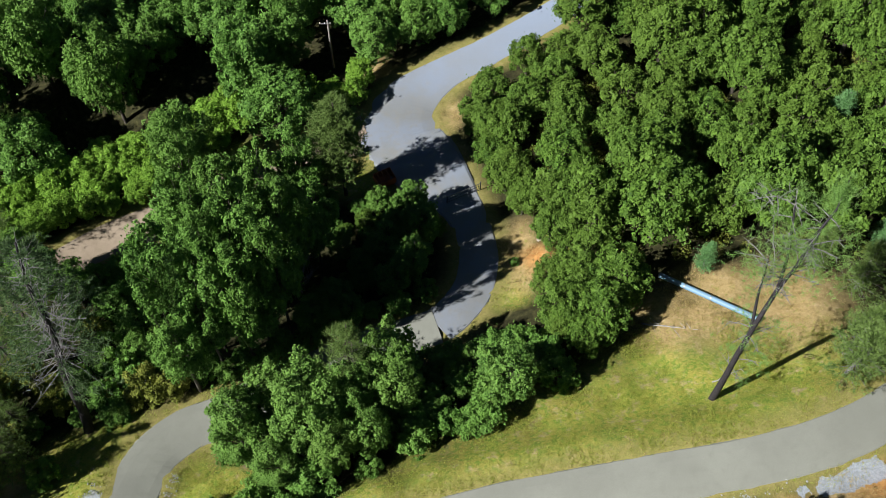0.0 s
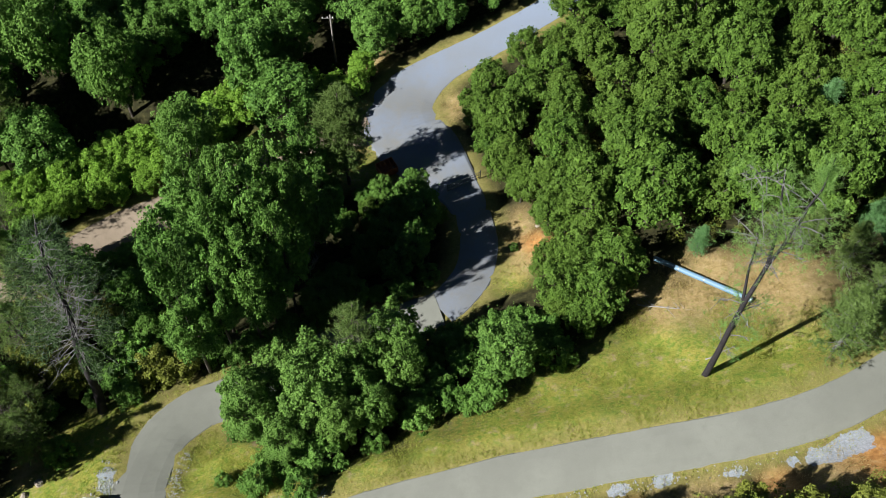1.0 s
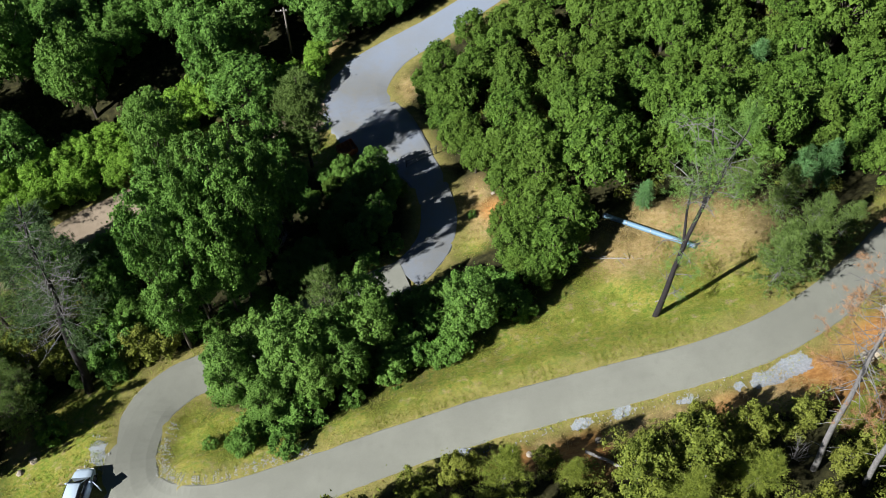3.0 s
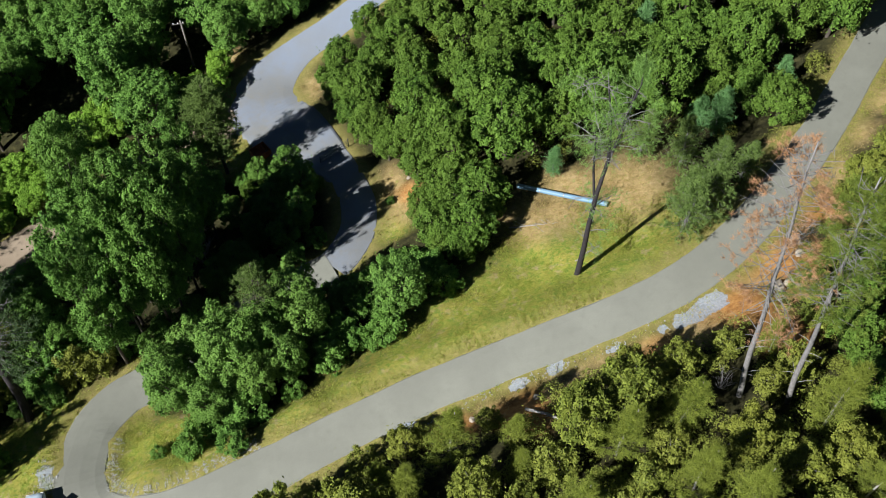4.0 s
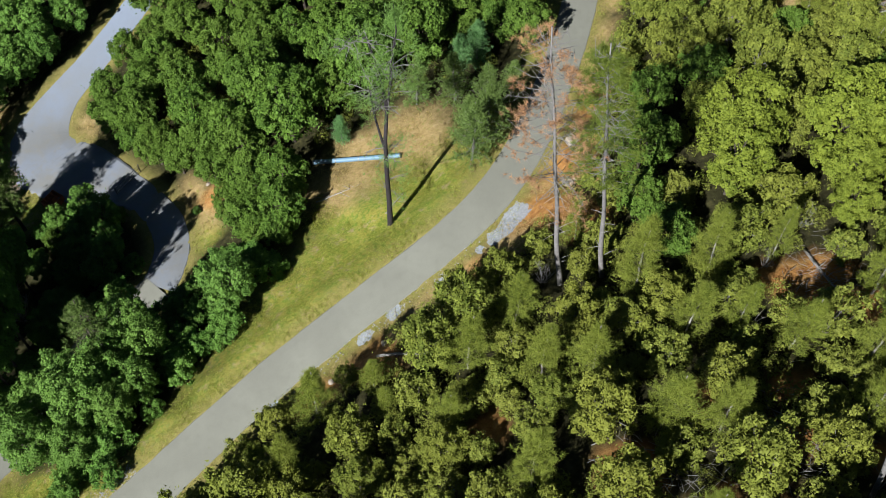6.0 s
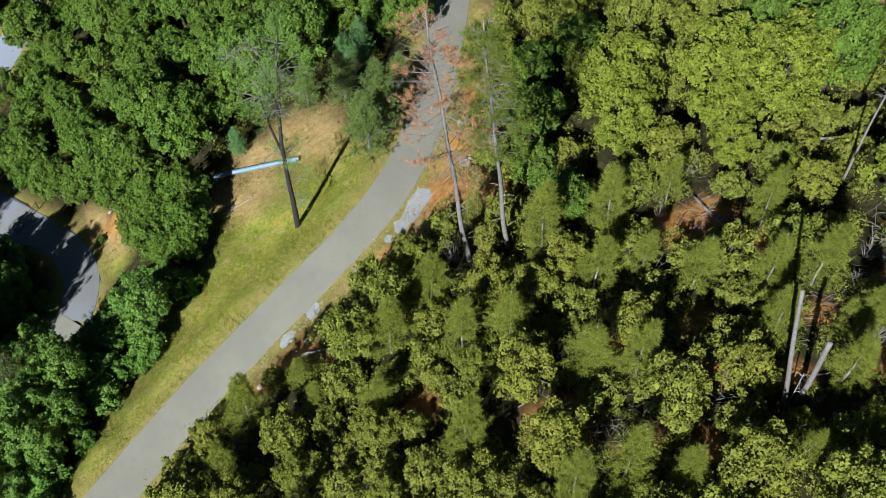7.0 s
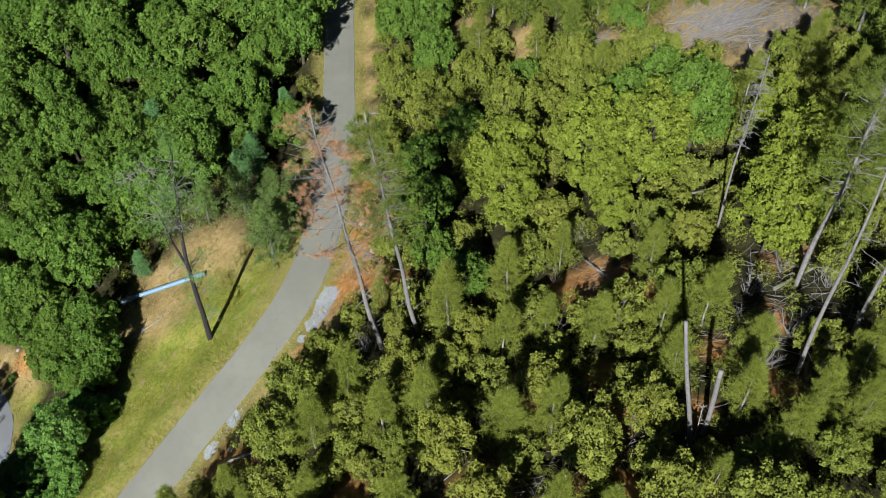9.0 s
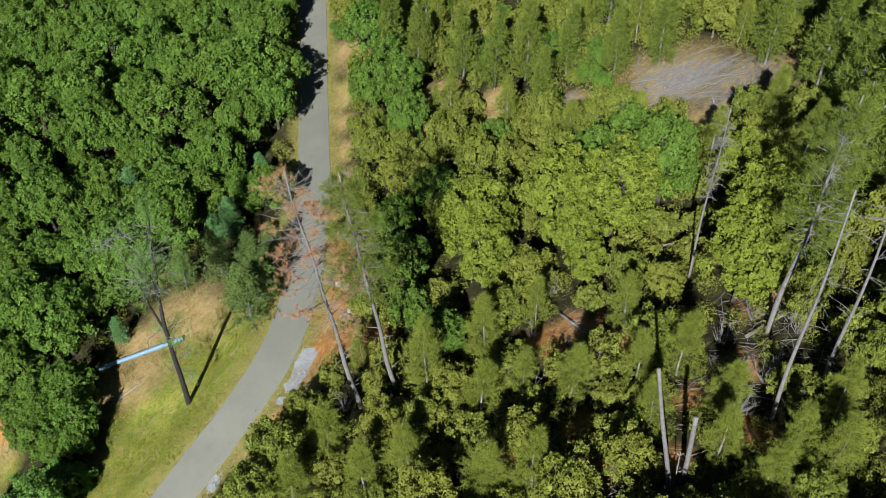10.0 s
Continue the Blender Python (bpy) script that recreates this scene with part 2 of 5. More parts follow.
# spills of blue-grey gravel beside the roads
GRAVEL_AT = [(30.4, 23.1, 1.1), (29.2, 22.6, 1.1), (28.0, 22.1, 1.0), (26.9, 21.8, 0.9), (25.2, 21.4, 0.6), (21.4, 21.2, 0.6), (20.6, 21.0, 0.6), (16.4, 20.6, 0.6), (15.4, 20.5, 0.6), (13.0, 20.1, 0.6), (12.2, 20.0, 0.6), (9.4, 19.7, 0.5), (-27.6, 23.8, 0.9), (-27.2, 22.6, 0.8)]


def cover(x, y, spots):
    c = np.zeros(x.shape)
    for a, b, r in spots:
        c = np.maximum(c, np.clip(1.35 - np.hypot(x - a, y - b) / r, 0, 1))
    return c


def part(name, mesh, material, parent=None, label="", smooth=False):
    """Links a bmesh, or a mesh, as one object, under a thing or a part where one is given."""
    if isinstance(mesh, bmesh.types.BMesh):
        me = bpy.data.meshes.new(name)
        mesh.to_mesh(me)
        mesh.free()
    else:
        me = mesh
    if material and not me.materials:
        me.materials.append(material)
    if smooth:
        me.polygons.foreach_set("use_smooth", [True] * len(me.polygons))
    ob = new(name, me)
    if parent:
        ob.parent = parent
    return tagged(ob, label) if label else ob


def mesh_of(name, verts, faces):
    me = bpy.data.meshes.new(name)
    me.from_pydata([tuple(v) for v in verts], [], [tuple(f) for f in faces])
    me.update()
    return me


def quads_mesh(name, v, per=4):
    """A mesh of loose faces of per corners from an array (faces, per, 3)."""
    count = len(v)
    me = bpy.data.meshes.new(name)
    me.vertices.add(count * per)
    me.vertices.foreach_set("co", v.reshape(-1).astype(np.float32))
    me.loops.add(count * per)
    me.loops.foreach_set("vertex_index", np.arange(count * per, dtype=np.int32))
    me.polygons.add(count)
    me.polygons.foreach_set("loop_start", np.arange(0, count * per, per, dtype=np.int32))
    me.update(calc_edges=True)
    return me


# ---- ground: one sheet to the horizon ----
far = np.cumsum(3.0 * 1.35 ** np.arange(20))
gx = np.concatenate([-75 - far[::-1], np.arange(-75, 115.1, 0.8), 115 + far])
gy = np.concatenate([-48 - far[::-1], np.arange(-48, 125.1, 0.8), 125 + far])
MX, MY = np.meshgrid(gx, gy)
MZ, EDGE = land(MX, MY)
rough_at = np.clip(EDGE / 4, 0, 1) * (np.abs(MX - 20) < 96) * (np.abs(MY - 40) < 88)
wob = np.array([noise.fractal(Vector((a * 0.22, b * 0.22, 0)), 1.0, 2.0, 4) for a, b in zip(MX.ravel(), MY.ravel())]).reshape(MX.shape)
MZ = MZ + rough_at * 0.28 * wob
ids = np.arange(MX.size).reshape(MX.shape)
gfaces = np.stack([ids[:-1, :-1], ids[:-1, 1:], ids[1:, 1:], ids[1:, :-1]], -1).reshape(-1, 4)
ground_me = mesh_of("ground", np.stack([MX, MY, MZ], -1).reshape(-1, 3), gfaces)
ca = ground_me.color_attributes.new("cover", "FLOAT_COLOR", "POINT")
wx, wy = MX + 1.3 * wob, MY + 1.3 * np.roll(wob, 21, 0)
cols = np.stack([cover(wx, wy, GRASS_AT), cover(wx, wy, STRAW_AT), cover(wx, wy, SOIL_AT), np.clip(1.2 - EDGE / 1.6, 0, 1)], -1)
ca.data.foreach_set("color", cols.reshape(-1).astype(np.float32))
spill = ground_me.attributes.new("spill", "FLOAT", "POINT")
spill.data.foreach_set("value", cover(MX, MY, GRAVEL_AT).reshape(-1).astype(np.float32))
GROUND, n, l, b = mat("ground_cover")
at = n.new("ShaderNodeAttribute")
at.attribute_name = "cover"
sp = n.new("ShaderNodeSeparateColor")
l.new(at.outputs["Color"], sp.inputs[0])
big, mid, fine = noise_tex(n, l, 0.35, 5.0), noise_tex(n, l, 1.6, 5.0), noise_tex(n, l, 9.0, 4.0, rough=0.7)
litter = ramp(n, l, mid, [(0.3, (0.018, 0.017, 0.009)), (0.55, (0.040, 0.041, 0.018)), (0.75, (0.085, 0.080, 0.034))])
grass_c = mix(n, l, ramp(n, l, big, [(0.35, (0, 0, 0)), (0.65, (1, 1, 1))]), ramp(n, l, fine, [(0.3, (0.17, 0.215, 0.034)), (0.7, (0.33, 0.365, 0.075))]), ramp(n, l, fine, [(0.3, (0.23, 0.225, 0.042)), (0.7, (0.43, 0.39, 0.10))]))
herb, dry = noise_tex(n, l, 2.4, 6.0, rough=0.7), noise_tex(n, l, 0.9, 6.0, rough=0.75)
grass_c = mix(n, l, ramp(n, l, herb, [(0.49, (0, 0, 0)), (0.57, (0.85, 0.85, 0.85))]), grass_c, (0.145, 0.240, 0.034))
grass_c = mix(n, l, ramp(n, l, dry, [(0.54, (0, 0, 0)), (0.66, (0.85, 0.85, 0.85))]), grass_c, ramp(n, l, fine, [(0.3, (0.34, 0.26, 0.14)), (0.7, (0.50, 0.41, 0.27))]))
straw_c = ramp(n, l, mid, [(0.3, (0.30, 0.225, 0.095)), (0.6, (0.43, 0.325, 0.165)), (0.8, (0.50, 0.40, 0.25))])
straw_c = mix(n, l, ramp(n, l, herb, [(0.55, (0, 0, 0)), (0.64, (0.7, 0.7, 0.7))]), straw_c, (0.24, 0.27, 0.06))
soil_c = ramp(n, l, mid, [(0.3, (0.33, 0.150, 0.052)), (0.6, (0.52, 0.275, 0.095)), (0.8, (0.54, 0.37, 0.19))])
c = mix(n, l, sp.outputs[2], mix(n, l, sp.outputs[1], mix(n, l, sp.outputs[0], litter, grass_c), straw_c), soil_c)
verge = mix(n, l, mid, (0.15, 0.175, 0.035), (0.33, 0.27, 0.12))
c = mix(n, l, at.outputs["Alpha"], c, verge)
sa, add = n.new("ShaderNodeAttribute"), n.new("ShaderNodeMath")
sa.attribute_name = "spill"
l.new(sa.outputs["Fac"], add.inputs[0])
l.new(noise_tex(n, l, 2.6, 6.0, rough=0.75), add.inputs[1])
c = mix(n, l, ramp(n, l, add.outputs[0], [(0.96, (0, 0, 0)), (1.2, (0.9, 0.9, 0.9))]), c, ramp(n, l, fine, [(0.3, (0.24, 0.28, 0.33)), (0.7, (0.38, 0.43, 0.51))]))
c = mix(n, l, 0.55, c, ramp(n, l, noise_tex(n, l, 5.0, 5.0, rough=0.8), [(0.32, (0.40, 0.42, 0.40)), (0.6, (1.05, 1.05, 1.05))]), "MULTIPLY")
l.new(c, b.inputs["Base Color"])
b.inputs["Roughness"].default_value = 0.95
b.inputs["Specular IOR Level"].default_value = 0.1
bump(n, l, b, fine, 0.7, 0.08)
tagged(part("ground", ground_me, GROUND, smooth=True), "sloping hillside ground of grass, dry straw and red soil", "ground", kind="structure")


def road_mat(name, a, bcol, patch, fresh=None):
    m, n, l, b = mat(name)
    w, f, g = noise_tex(n, l, 0.25, 4.0), noise_tex(n, l, 14.0, 4.0, rough=0.7), noise_tex(n, l, 1.3, 5.0)
    c = mix(n, l, ramp(n, l, w, [(0.4, (0, 0, 0)), (0.65, (1, 1, 1))]), a, bcol)
    c = mix(n, l, ramp(n, l, g, [(0.5, (0, 0, 0)), (0.72, (0.5, 0.5, 0.5))]), c, patch)
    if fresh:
        # blends to a bluer, paler grey up the lane, past the yard
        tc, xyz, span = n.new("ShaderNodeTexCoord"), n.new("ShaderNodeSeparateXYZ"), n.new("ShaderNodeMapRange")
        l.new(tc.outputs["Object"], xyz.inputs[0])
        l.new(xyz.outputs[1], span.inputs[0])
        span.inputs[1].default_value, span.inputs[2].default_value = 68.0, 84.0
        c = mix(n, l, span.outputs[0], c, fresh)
    l.new(mix(n, l, 0.35, c, ramp(n, l, f, [(0.3, (0.5, 0.5, 0.5)), (0.7, (1, 1, 1))]), "MULTIPLY"), b.inputs["Base Color"])
    b.inputs["Roughness"].default_value = 0.85
    b.inputs["Specular IOR Level"].default_value = 0.3
    bump(n, l, b, f, 0.25, 0.015)
    return m


ASPHALT = road_mat("worn_asphalt", (0.197, 0.209, 0.187), (0.221, 0.235, 0.210), (0.179, 0.190, 0.168))
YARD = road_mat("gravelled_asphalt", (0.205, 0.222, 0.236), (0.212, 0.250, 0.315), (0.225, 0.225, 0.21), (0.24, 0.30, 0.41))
DIRT = road_mat("dirt_track", (0.25, 0.205, 0.155), (0.29, 0.24, 0.185), (0.19, 0.158, 0.115))


def ribbon(name, line, z, material, label, lift=0.0, seed=1):
    """A road of slight crown with uneven edges that drop into the verge."""
    r = np.random.default_rng(seed)
    t = np.gradient(line[:, :2], axis=0)
    t /= np.linalg.norm(t, axis=1)[:, None]
    side = np.stack([-t[:, 1], t[:, 0]], 1)
    fr = np.array([-1.10, -1, -0.6, 0, 0.6, 1, 1.10])
    dz = np.array([-0.16, -0.03, 0.02, 0.04, 0.02, -0.03, -0.16])
    jit = np.convolve(r.normal(0, 0.06, len(line) + 4), np.ones(5) / 5, "valid"), np.convolve(r.normal(0, 0.06, len(line) + 4), np.ones(5) / 5, "valid")
    v = []
    for k in range(len(line)):
        for f, d in zip(fr, dz):
            o = f * line[k, 2] / 2 + (jit[0][k] if f < -0.9 else jit[1][k] if f > 0.9 else 0)
            v.append((line[k, 0] + side[k, 0] * o, line[k, 1] + side[k, 1] * o, z[k] + d + lift))
    w = len(fr)
    faces = [(k * w + i, (k + 1) * w + i, (k + 1) * w + i + 1, k * w + i + 1) for k in range(len(line) - 1) for i in range(w - 1)]
    return tagged(part(name, mesh_of(name, v, [f[::-1] for f in faces]), material), label, "road", kind="structure")


ribbon("road_upper", UPPER, ROADS[0][1], ASPHALT, "narrow grey asphalt lane bending round a hairpin", 0.045, 1)
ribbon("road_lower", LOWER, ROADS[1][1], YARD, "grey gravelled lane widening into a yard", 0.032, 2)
ribbon("road_track", TRACK, ROADS[2][1], DIRT, "pale dirt track leaving the yard", 0.008, 3)

# ---- trees ----


def tube(pts, radii, sides=6):
    """Verts and faces of a tapered limb through points."""
    v, f = [], []
    pts = [Vector(p) for p in pts]
    for i, p in enumerate(pts):
        d = (pts[min(i + 1, len(pts) - 1)] - pts[max(i - 1, 0)]).normalized()
        a = d.orthogonal().normalized()
        bb = d.cross(a)
        for s in range(sides):
            g = 2 * math.pi * s / sides
            v.append(p + (a * math.cos(g) + bb * math.sin(g)) * radii[i])
    for i in range(len(pts) - 1):
        for s in range(sides):
            q = (s + 1) % sides
            f.append((i * sides + s, i * sides + q, (i + 1) * sides + q, (i + 1) * sides + s))
    f.append(tuple((len(pts) - 1) * sides + s for s in range(sides)))
    return v, f


def join_tubes(name, tubes):
    v, f = [], []
    for tv, tf in tubes:
        o = len(v)
        v += tv
        f += [tuple(i + o for i in face) for face in tf]
    return mesh_of(name, v, f)


def unit(a):
    return a / (np.linalg.norm(a, axis=-1, keepdims=True) + 1e-9)


def leaf_quads(r, at, out, size, long=1.2, loose=0.55):
    """Pointed leaves at points, facing roughly outwards."""
    m = len(at)
    nrm = unit(out + r.normal(0, loose, (m, 3)) + np.array([0, 0, 0.25]))
    a = unit(np.cross(nrm, r.normal(0, 1, (m, 3))))
    bb = np.cross(nrm, a)
    s = size * r.uniform(0.6, 1.3, (m, 1))
    return np.stack([at - a * s * long * 0.5 + bb * s * 0.45, at - a * s * long * 0.5 - bb * s * 0.45, at + a * s * long * 0.6], 1)


def clumped(r, radius, height, sprigs, per, sprig_r, size, low=-0.35, spread=1.0):
    """Leaves in sprigs over the lobes of a crown of that radius whose middle is at height. Gives them and the lobes' middles."""
    lobes = 16 + int(radius * 5)
    k = np.arange(lobes) + 0.5
    z = 1 - (1 - low) * k / lobes
    turn = k * 2.39996 + r.uniform(0, 6)
    ld = unit(np.stack([np.sqrt(1 - z * z) * np.cos(turn), np.sqrt(1 - z * z) * np.sin(turn), z], 1) + r.normal(0, 0.16, (lobes, 3)))
    lobe_r = radius * r.uniform(0.15, 0.44, lobes)
    tall = np.array([1, 1, spread])
    lc = ld * ((radius - lobe_r) * r.uniform(0.70, 1.22, lobes))[:, None] * tall
    m = sprigs * 5
    which = r.choice(lobes, m, p=lobe_r**2 / (lobe_r**2).sum())
    d = unit(r.normal(0, 1, (m, 3)) + 0.7 * ld[which] + np.array([0, 0, 0.2]))
    p = lc[which] + d * (lobe_r[which] * np.clip(1 + r.normal(0, 0.2, m), 0.7, 1.6))[:, None]
    # only what shows: not buried in another lobe, not under the crown
    gap = np.linalg.norm(p[:, None] - lc[None], axis=2) / lobe_r[None]
    gap[np.arange(m), which] = 9.0
    keep = np.where((gap.min(1) > 0.72) & (p[:, 2] > low * radius * spread))[0][:sprigs]
    p, d = p[keep], d[keep]
    idx = np.repeat(np.arange(len(p)), per)
    o = unit(d + np.array([0, 0, 0.3]) + r.normal(0, 0.3, d.shape))[idx]
    off = r.normal(0, 1, (len(idx), 3))
    off -= o * (0.72 * (off * o).sum(1))[:, None]
    off *= (sprig_r * r.uniform(0.4, 1.5, len(p)))[idx][:, None] * 0.6
    q = p[idx] + off - o * ((off**2).sum(1) / sprig_r * 0.9)[:, None]
    leaves = leaf_quads(r, q, o, size)
    # sparser, larger sprays further in
    deep = r.integers(0, lobes, sprigs * 2)
    dd = unit(r.normal(0, 1, (len(deep), 3)) + 0.5 * ld[deep])
    inner = leaf_quads(r, lc[deep] + dd * (lobe_r[deep] * 0.5)[:, None], dd, size * 2.1)
    up = np.array([0, 0, height])
    return np.concatenate([leaves, inner]) + up, lc + up


def broadleaf(kind, seed, radius, height, clumps, per, clump_r, size, leaf, bark, label, category="tree", low=-0.35, spread=1.0, trunk_r=0.16, many=1):
    r = np.random.default_rng(seed)
    tree = new(kind)
    mid_h = height - radius * spread * 0.95
    q, cl = clumped(r, radius, mid_h, clumps, per, clump_r, size, low, spread)
    tubes = []
    fork = Vector((r.normal(0, 0.15), r.normal(0, 0.15), max(0.3, mid_h * 0.6)))
    if many == 1:
        tubes.append(tube([(0, 0, -0.4), (fork.x * 0.4, fork.y * 0.4, fork.z * 0.5), fork], [trunk_r * 1.3, trunk_r, trunk_r * 0.85], 8))
    for k in range(len(cl)):
        start = fork if many == 1 else Vector((r.normal(0, 0.15), r.normal(0, 0.15), -0.2))
        e = Vector(cl[k])
        m1 = start.lerp(e, 0.5) + Vector((r.normal(0, 0.15), r.normal(0, 0.15), 0.25))
        tubes.append(tube([start, m1, e], [trunk_r * 0.5, trunk_r * 0.3, trunk_r * 0.1], 5))
    if many == 1:
        part("trunk", join_tubes("trunk", tubes[:1]), bark, tree, smooth=True)
        tubes = tubes[1:]
    tagged(part("limb_work", join_tubes("limb_work", tubes), bark, tree), kind="stuff")
    part("crown", quads_mesh("crown", q, 3), leaf, tree)
    return tagged(tree, label, category)


def limb_parts(limbs, bark, tree, single):
    """Each limb as a part of its own on the large trees, one joined rest on the small ones."""
    if single:
        big = sorted(limbs, key=lambda l: -(l[0][0] - l[0][-1]).length)
        for v, f in big[:60]:
            part("branch", mesh_of("branch", v, f), bark, tree)
        limbs = big[60:]
    if limbs:
        tagged(part("twig_work", join_tubes("twig_work", limbs), bark, tree), kind="stuff")


def needle_tufts(r, at, out, count, length, width):
    """Sprays of thin needles, as long triangles, round branch ends."""
    idx = np.repeat(np.arange(len(at)), count)
    d = unit(unit(out)[idx] * 0.8 + r.normal(0, 0.75, (len(idx), 3)))
    s = unit(np.cross(d, r.normal(0, 1, (len(idx), 3)))) * width * 0.5
    ln = (length * r.uniform(0.7, 1.25, (len(idx), 1)))
    p = at[idx] + r.normal(0, 0.05, (len(idx), 3))
    return np.stack([p - s, p + s, p + d * ln], 1)


def conifer(kind, seed, height, radius, first, whorls, per_whorl, needles, needle, bark, label, tuft=(9, 0.34, 0.05), trunk_r=0.17, up=0.35, lean=(0, 0), bare=0.0, patchy=0.0, shape=0.75, category="tree", single=False, limb_bark=None):
    """A pine: straight trunk, branches in whorls that shorten upwards, needles in sprays along their outer ends."""
    r = np.random.default_rng(seed)
    tree = new(kind)
    axis = lambda h: Vector((lean[0] * h + 0.12 * math.sin(h * 0.6 + seed), lean[1] * h + 0.12 * math.cos(h * 0.5 + seed), h))
    steps = 12
    trunk_pts = [axis(-0.5 + (height + 0.5) * k / steps) for k in range(steps + 1)]
    trunk_rad = [trunk_r * (1.15 - k / steps) * 0.9 + 0.012 for k in range(steps + 1)]
    part("trunk", join_tubes("trunk", [tube(trunk_pts, trunk_rad, 8)]), bark, tree, smooth=True)
    limbs, at, out = [], [], []
    for w in range(whorls):
        u = (w + r.uniform(-0.3, 0.3)) / whorls
        h = height * (first + (0.985 - first) * max(0, u))
        reach = radius * max(0.10, (1 - max(0, u)) ** shape) * (0.55 + 0.45 * min(1.0, u * 4 + 0.5))
        a0 = r.uniform(0, 6.28)
        for k in range(per_whorl):
            if r.random() < 0.12:
                continue
            a = a0 + 6.28 * k / per_whorl + r.normal(0, 0.25)
            ln = reach * r.uniform(0.6, 1.15)
            rise = ln * (up * (0.4 + u) + r.normal(0, 0.12))
            s = axis(h)
            e = s + Vector((math.cos(a) * ln, math.sin(a) * ln, rise))
            m1 = s.lerp(e, 0.5) + Vector((r.normal(0, 0.07 * ln), r.normal(0, 0.07 * ln), -0.08 * ln))
            limbs.append(tube([s, m1, e], [min(0.036, trunk_r * 0.2) * (1.05 - u * 0.6), min(0.022, trunk_r * 0.12), 0.007], 4))
            if r.random() < bare:
                for j in range(7 if single else 3):
                    f = r.uniform(0.4, 0.9)
                    s2 = s.lerp(e, f)
                    limbs.append(tube([s2, s2 + Vector((r.normal(0, 0.4), r.normal(0, 0.4), r.normal(0.05, 0.25)))], [0.02, 0.006], 3))
                continue
            if patchy and noise.noise(Vector((e.x, e.y, e.z * 0.6)) * 0.55 + Vector((seed, 0, 0))) < patchy - 0.5:
                continue
            for j in range(needles):
                f = r.uniform(0.62 if single else 0.5 if up > 0.8 else 0.3, 1.05)
                p = s.lerp(m1, f * 2) if f < 0.5 else m1.lerp(e, f * 2 - 1)
                sd = Vector((r.normal(0, 0.20), r.normal(0, 0.20), r.normal(0.04, 0.12))) * (0.4 + ln * 0.45)
                at.append(p + sd)
                out.append((e - s).normalized() + Vector((0, 0, 0.6)) + sd)
    limb_parts(limbs, limb_bark or bark, tree, single)
    if at:
        part("crown", quads_mesh("crown", needle_tufts(r, np.array(at), np.array(out), *tuft), 3), needle, tree)
    return tagged(tree, label, category)


PROTO = {}


def plant(key, x, y, size=1.0, turn=None, tall=1.0, group="", label="", sink=0.1):
    """Sets one of a kind at its place: the first built one moves there at its own size, the rest are copies."""
    ob, used = PROTO[key]
    turn = random.uniform(0, 360) if turn is None else turn
    z = gz(x, y) - sink
    if used:
        m = Matrix.LocRotScale((x, y, z), Euler((0, 0, radians(turn))), (size, size, size * tall))
        ob = copy_thing(ob, m)
    else:
        ob.matrix_basis = Matrix.LocRotScale((x, y, z), Euler((0, 0, radians(turn))), None)
        PROTO[key][1] = True
    tagged(ob, label, group=group)
    return ob


def proto(key, ob):
    PROTO[key] = [ob, False]


# kinds of plants
for i, s in enumerate((11, 12, 13)):
    proto(f"oak{i}", broadleaf("oak_tree", s, 3.0, 8.0, 400, 30, 0.37, 0.175, OAK, BARK, "leafy green oak tree on the slope below the road", low=-0.85, spread=1.1))
for i, s in enumerate((16, 17)):
    proto(f"fresh{i}", broadleaf("oak_tree", s, 3.0, 8.0, 430, 32, 0.35, 0.16, FRESH_OAK, BARK, "full green oak inside the hairpin", low=-0.9, spread=1.15))
for i, s in enumerate((14, 15)):
    proto(f"oakT{i}", broadleaf("tall_oak", s, 3.0, 11.5, 470, 30, 0.38, 0.175, OAK, BARK, "tall dark green oak inside the bend", low=-0.85, spread=1.5))
for i, s in enumerate((21, 22, 23)):
    proto(f"live{i}", broadleaf("live_oak", s, 2.4, 5.8, 290, 32, 0.32, 0.15, LIVE_OAK, BARK, "dense round live oak in the hillside thicket", low=-0.55, spread=1.05))
for i, s in enumerate((31, 32)):
    proto(f"maple{i}", broadleaf("black_oak", s, 3.6, 11.0, 540, 34, 0.36, 0.165, MAPLE, BARK, "tall yellow-green oak in full sun", spread=1.3, low=-0.85))
for i, s in enumerate((41, 42, 43)):
    proto(f"brush{i}", broadleaf("shrub", s, 1.5, 3.0, 125, 27, 0.27, 0.132, BRUSH, PALE_BARK, "olive-green brush shrub on the dry slope", "shrub", low=-0.6, trunk_r=0.06, many=4, spread=1.1))
for i, s in enumerate((46, 47)):
    proto(f"bush{i}", broadleaf("bush", s, 1.5, 2.8, 130, 27, 0.27, 0.135, OAK, BARK, "fresh green bush beside the lane", "shrub", low=-0.6, trunk_r=0.06, many=4, spread=1.05))
for i, s in enumerate((44, 45)):
    proto(f"olive{i}", broadleaf("scrub_oak", s, 2.3, 5.2, 240, 30, 0.32, 0.15, OLIVE, PALE_BARK, "olive-green scrub oak on the dry slope", low=-0.7, spread=1.1, trunk_r=0.1))
for i, s in enumerate((48, 49)):
    proto(f"band{i}", broadleaf("willow_bush", s, 2.0, 4.4, 205, 30, 0.33, 0.15, SPRING, BARK, "bright green willow bush along the dirt track", "shrub", low=-0.6, trunk_r=0.07, many=4, spread=1.05))
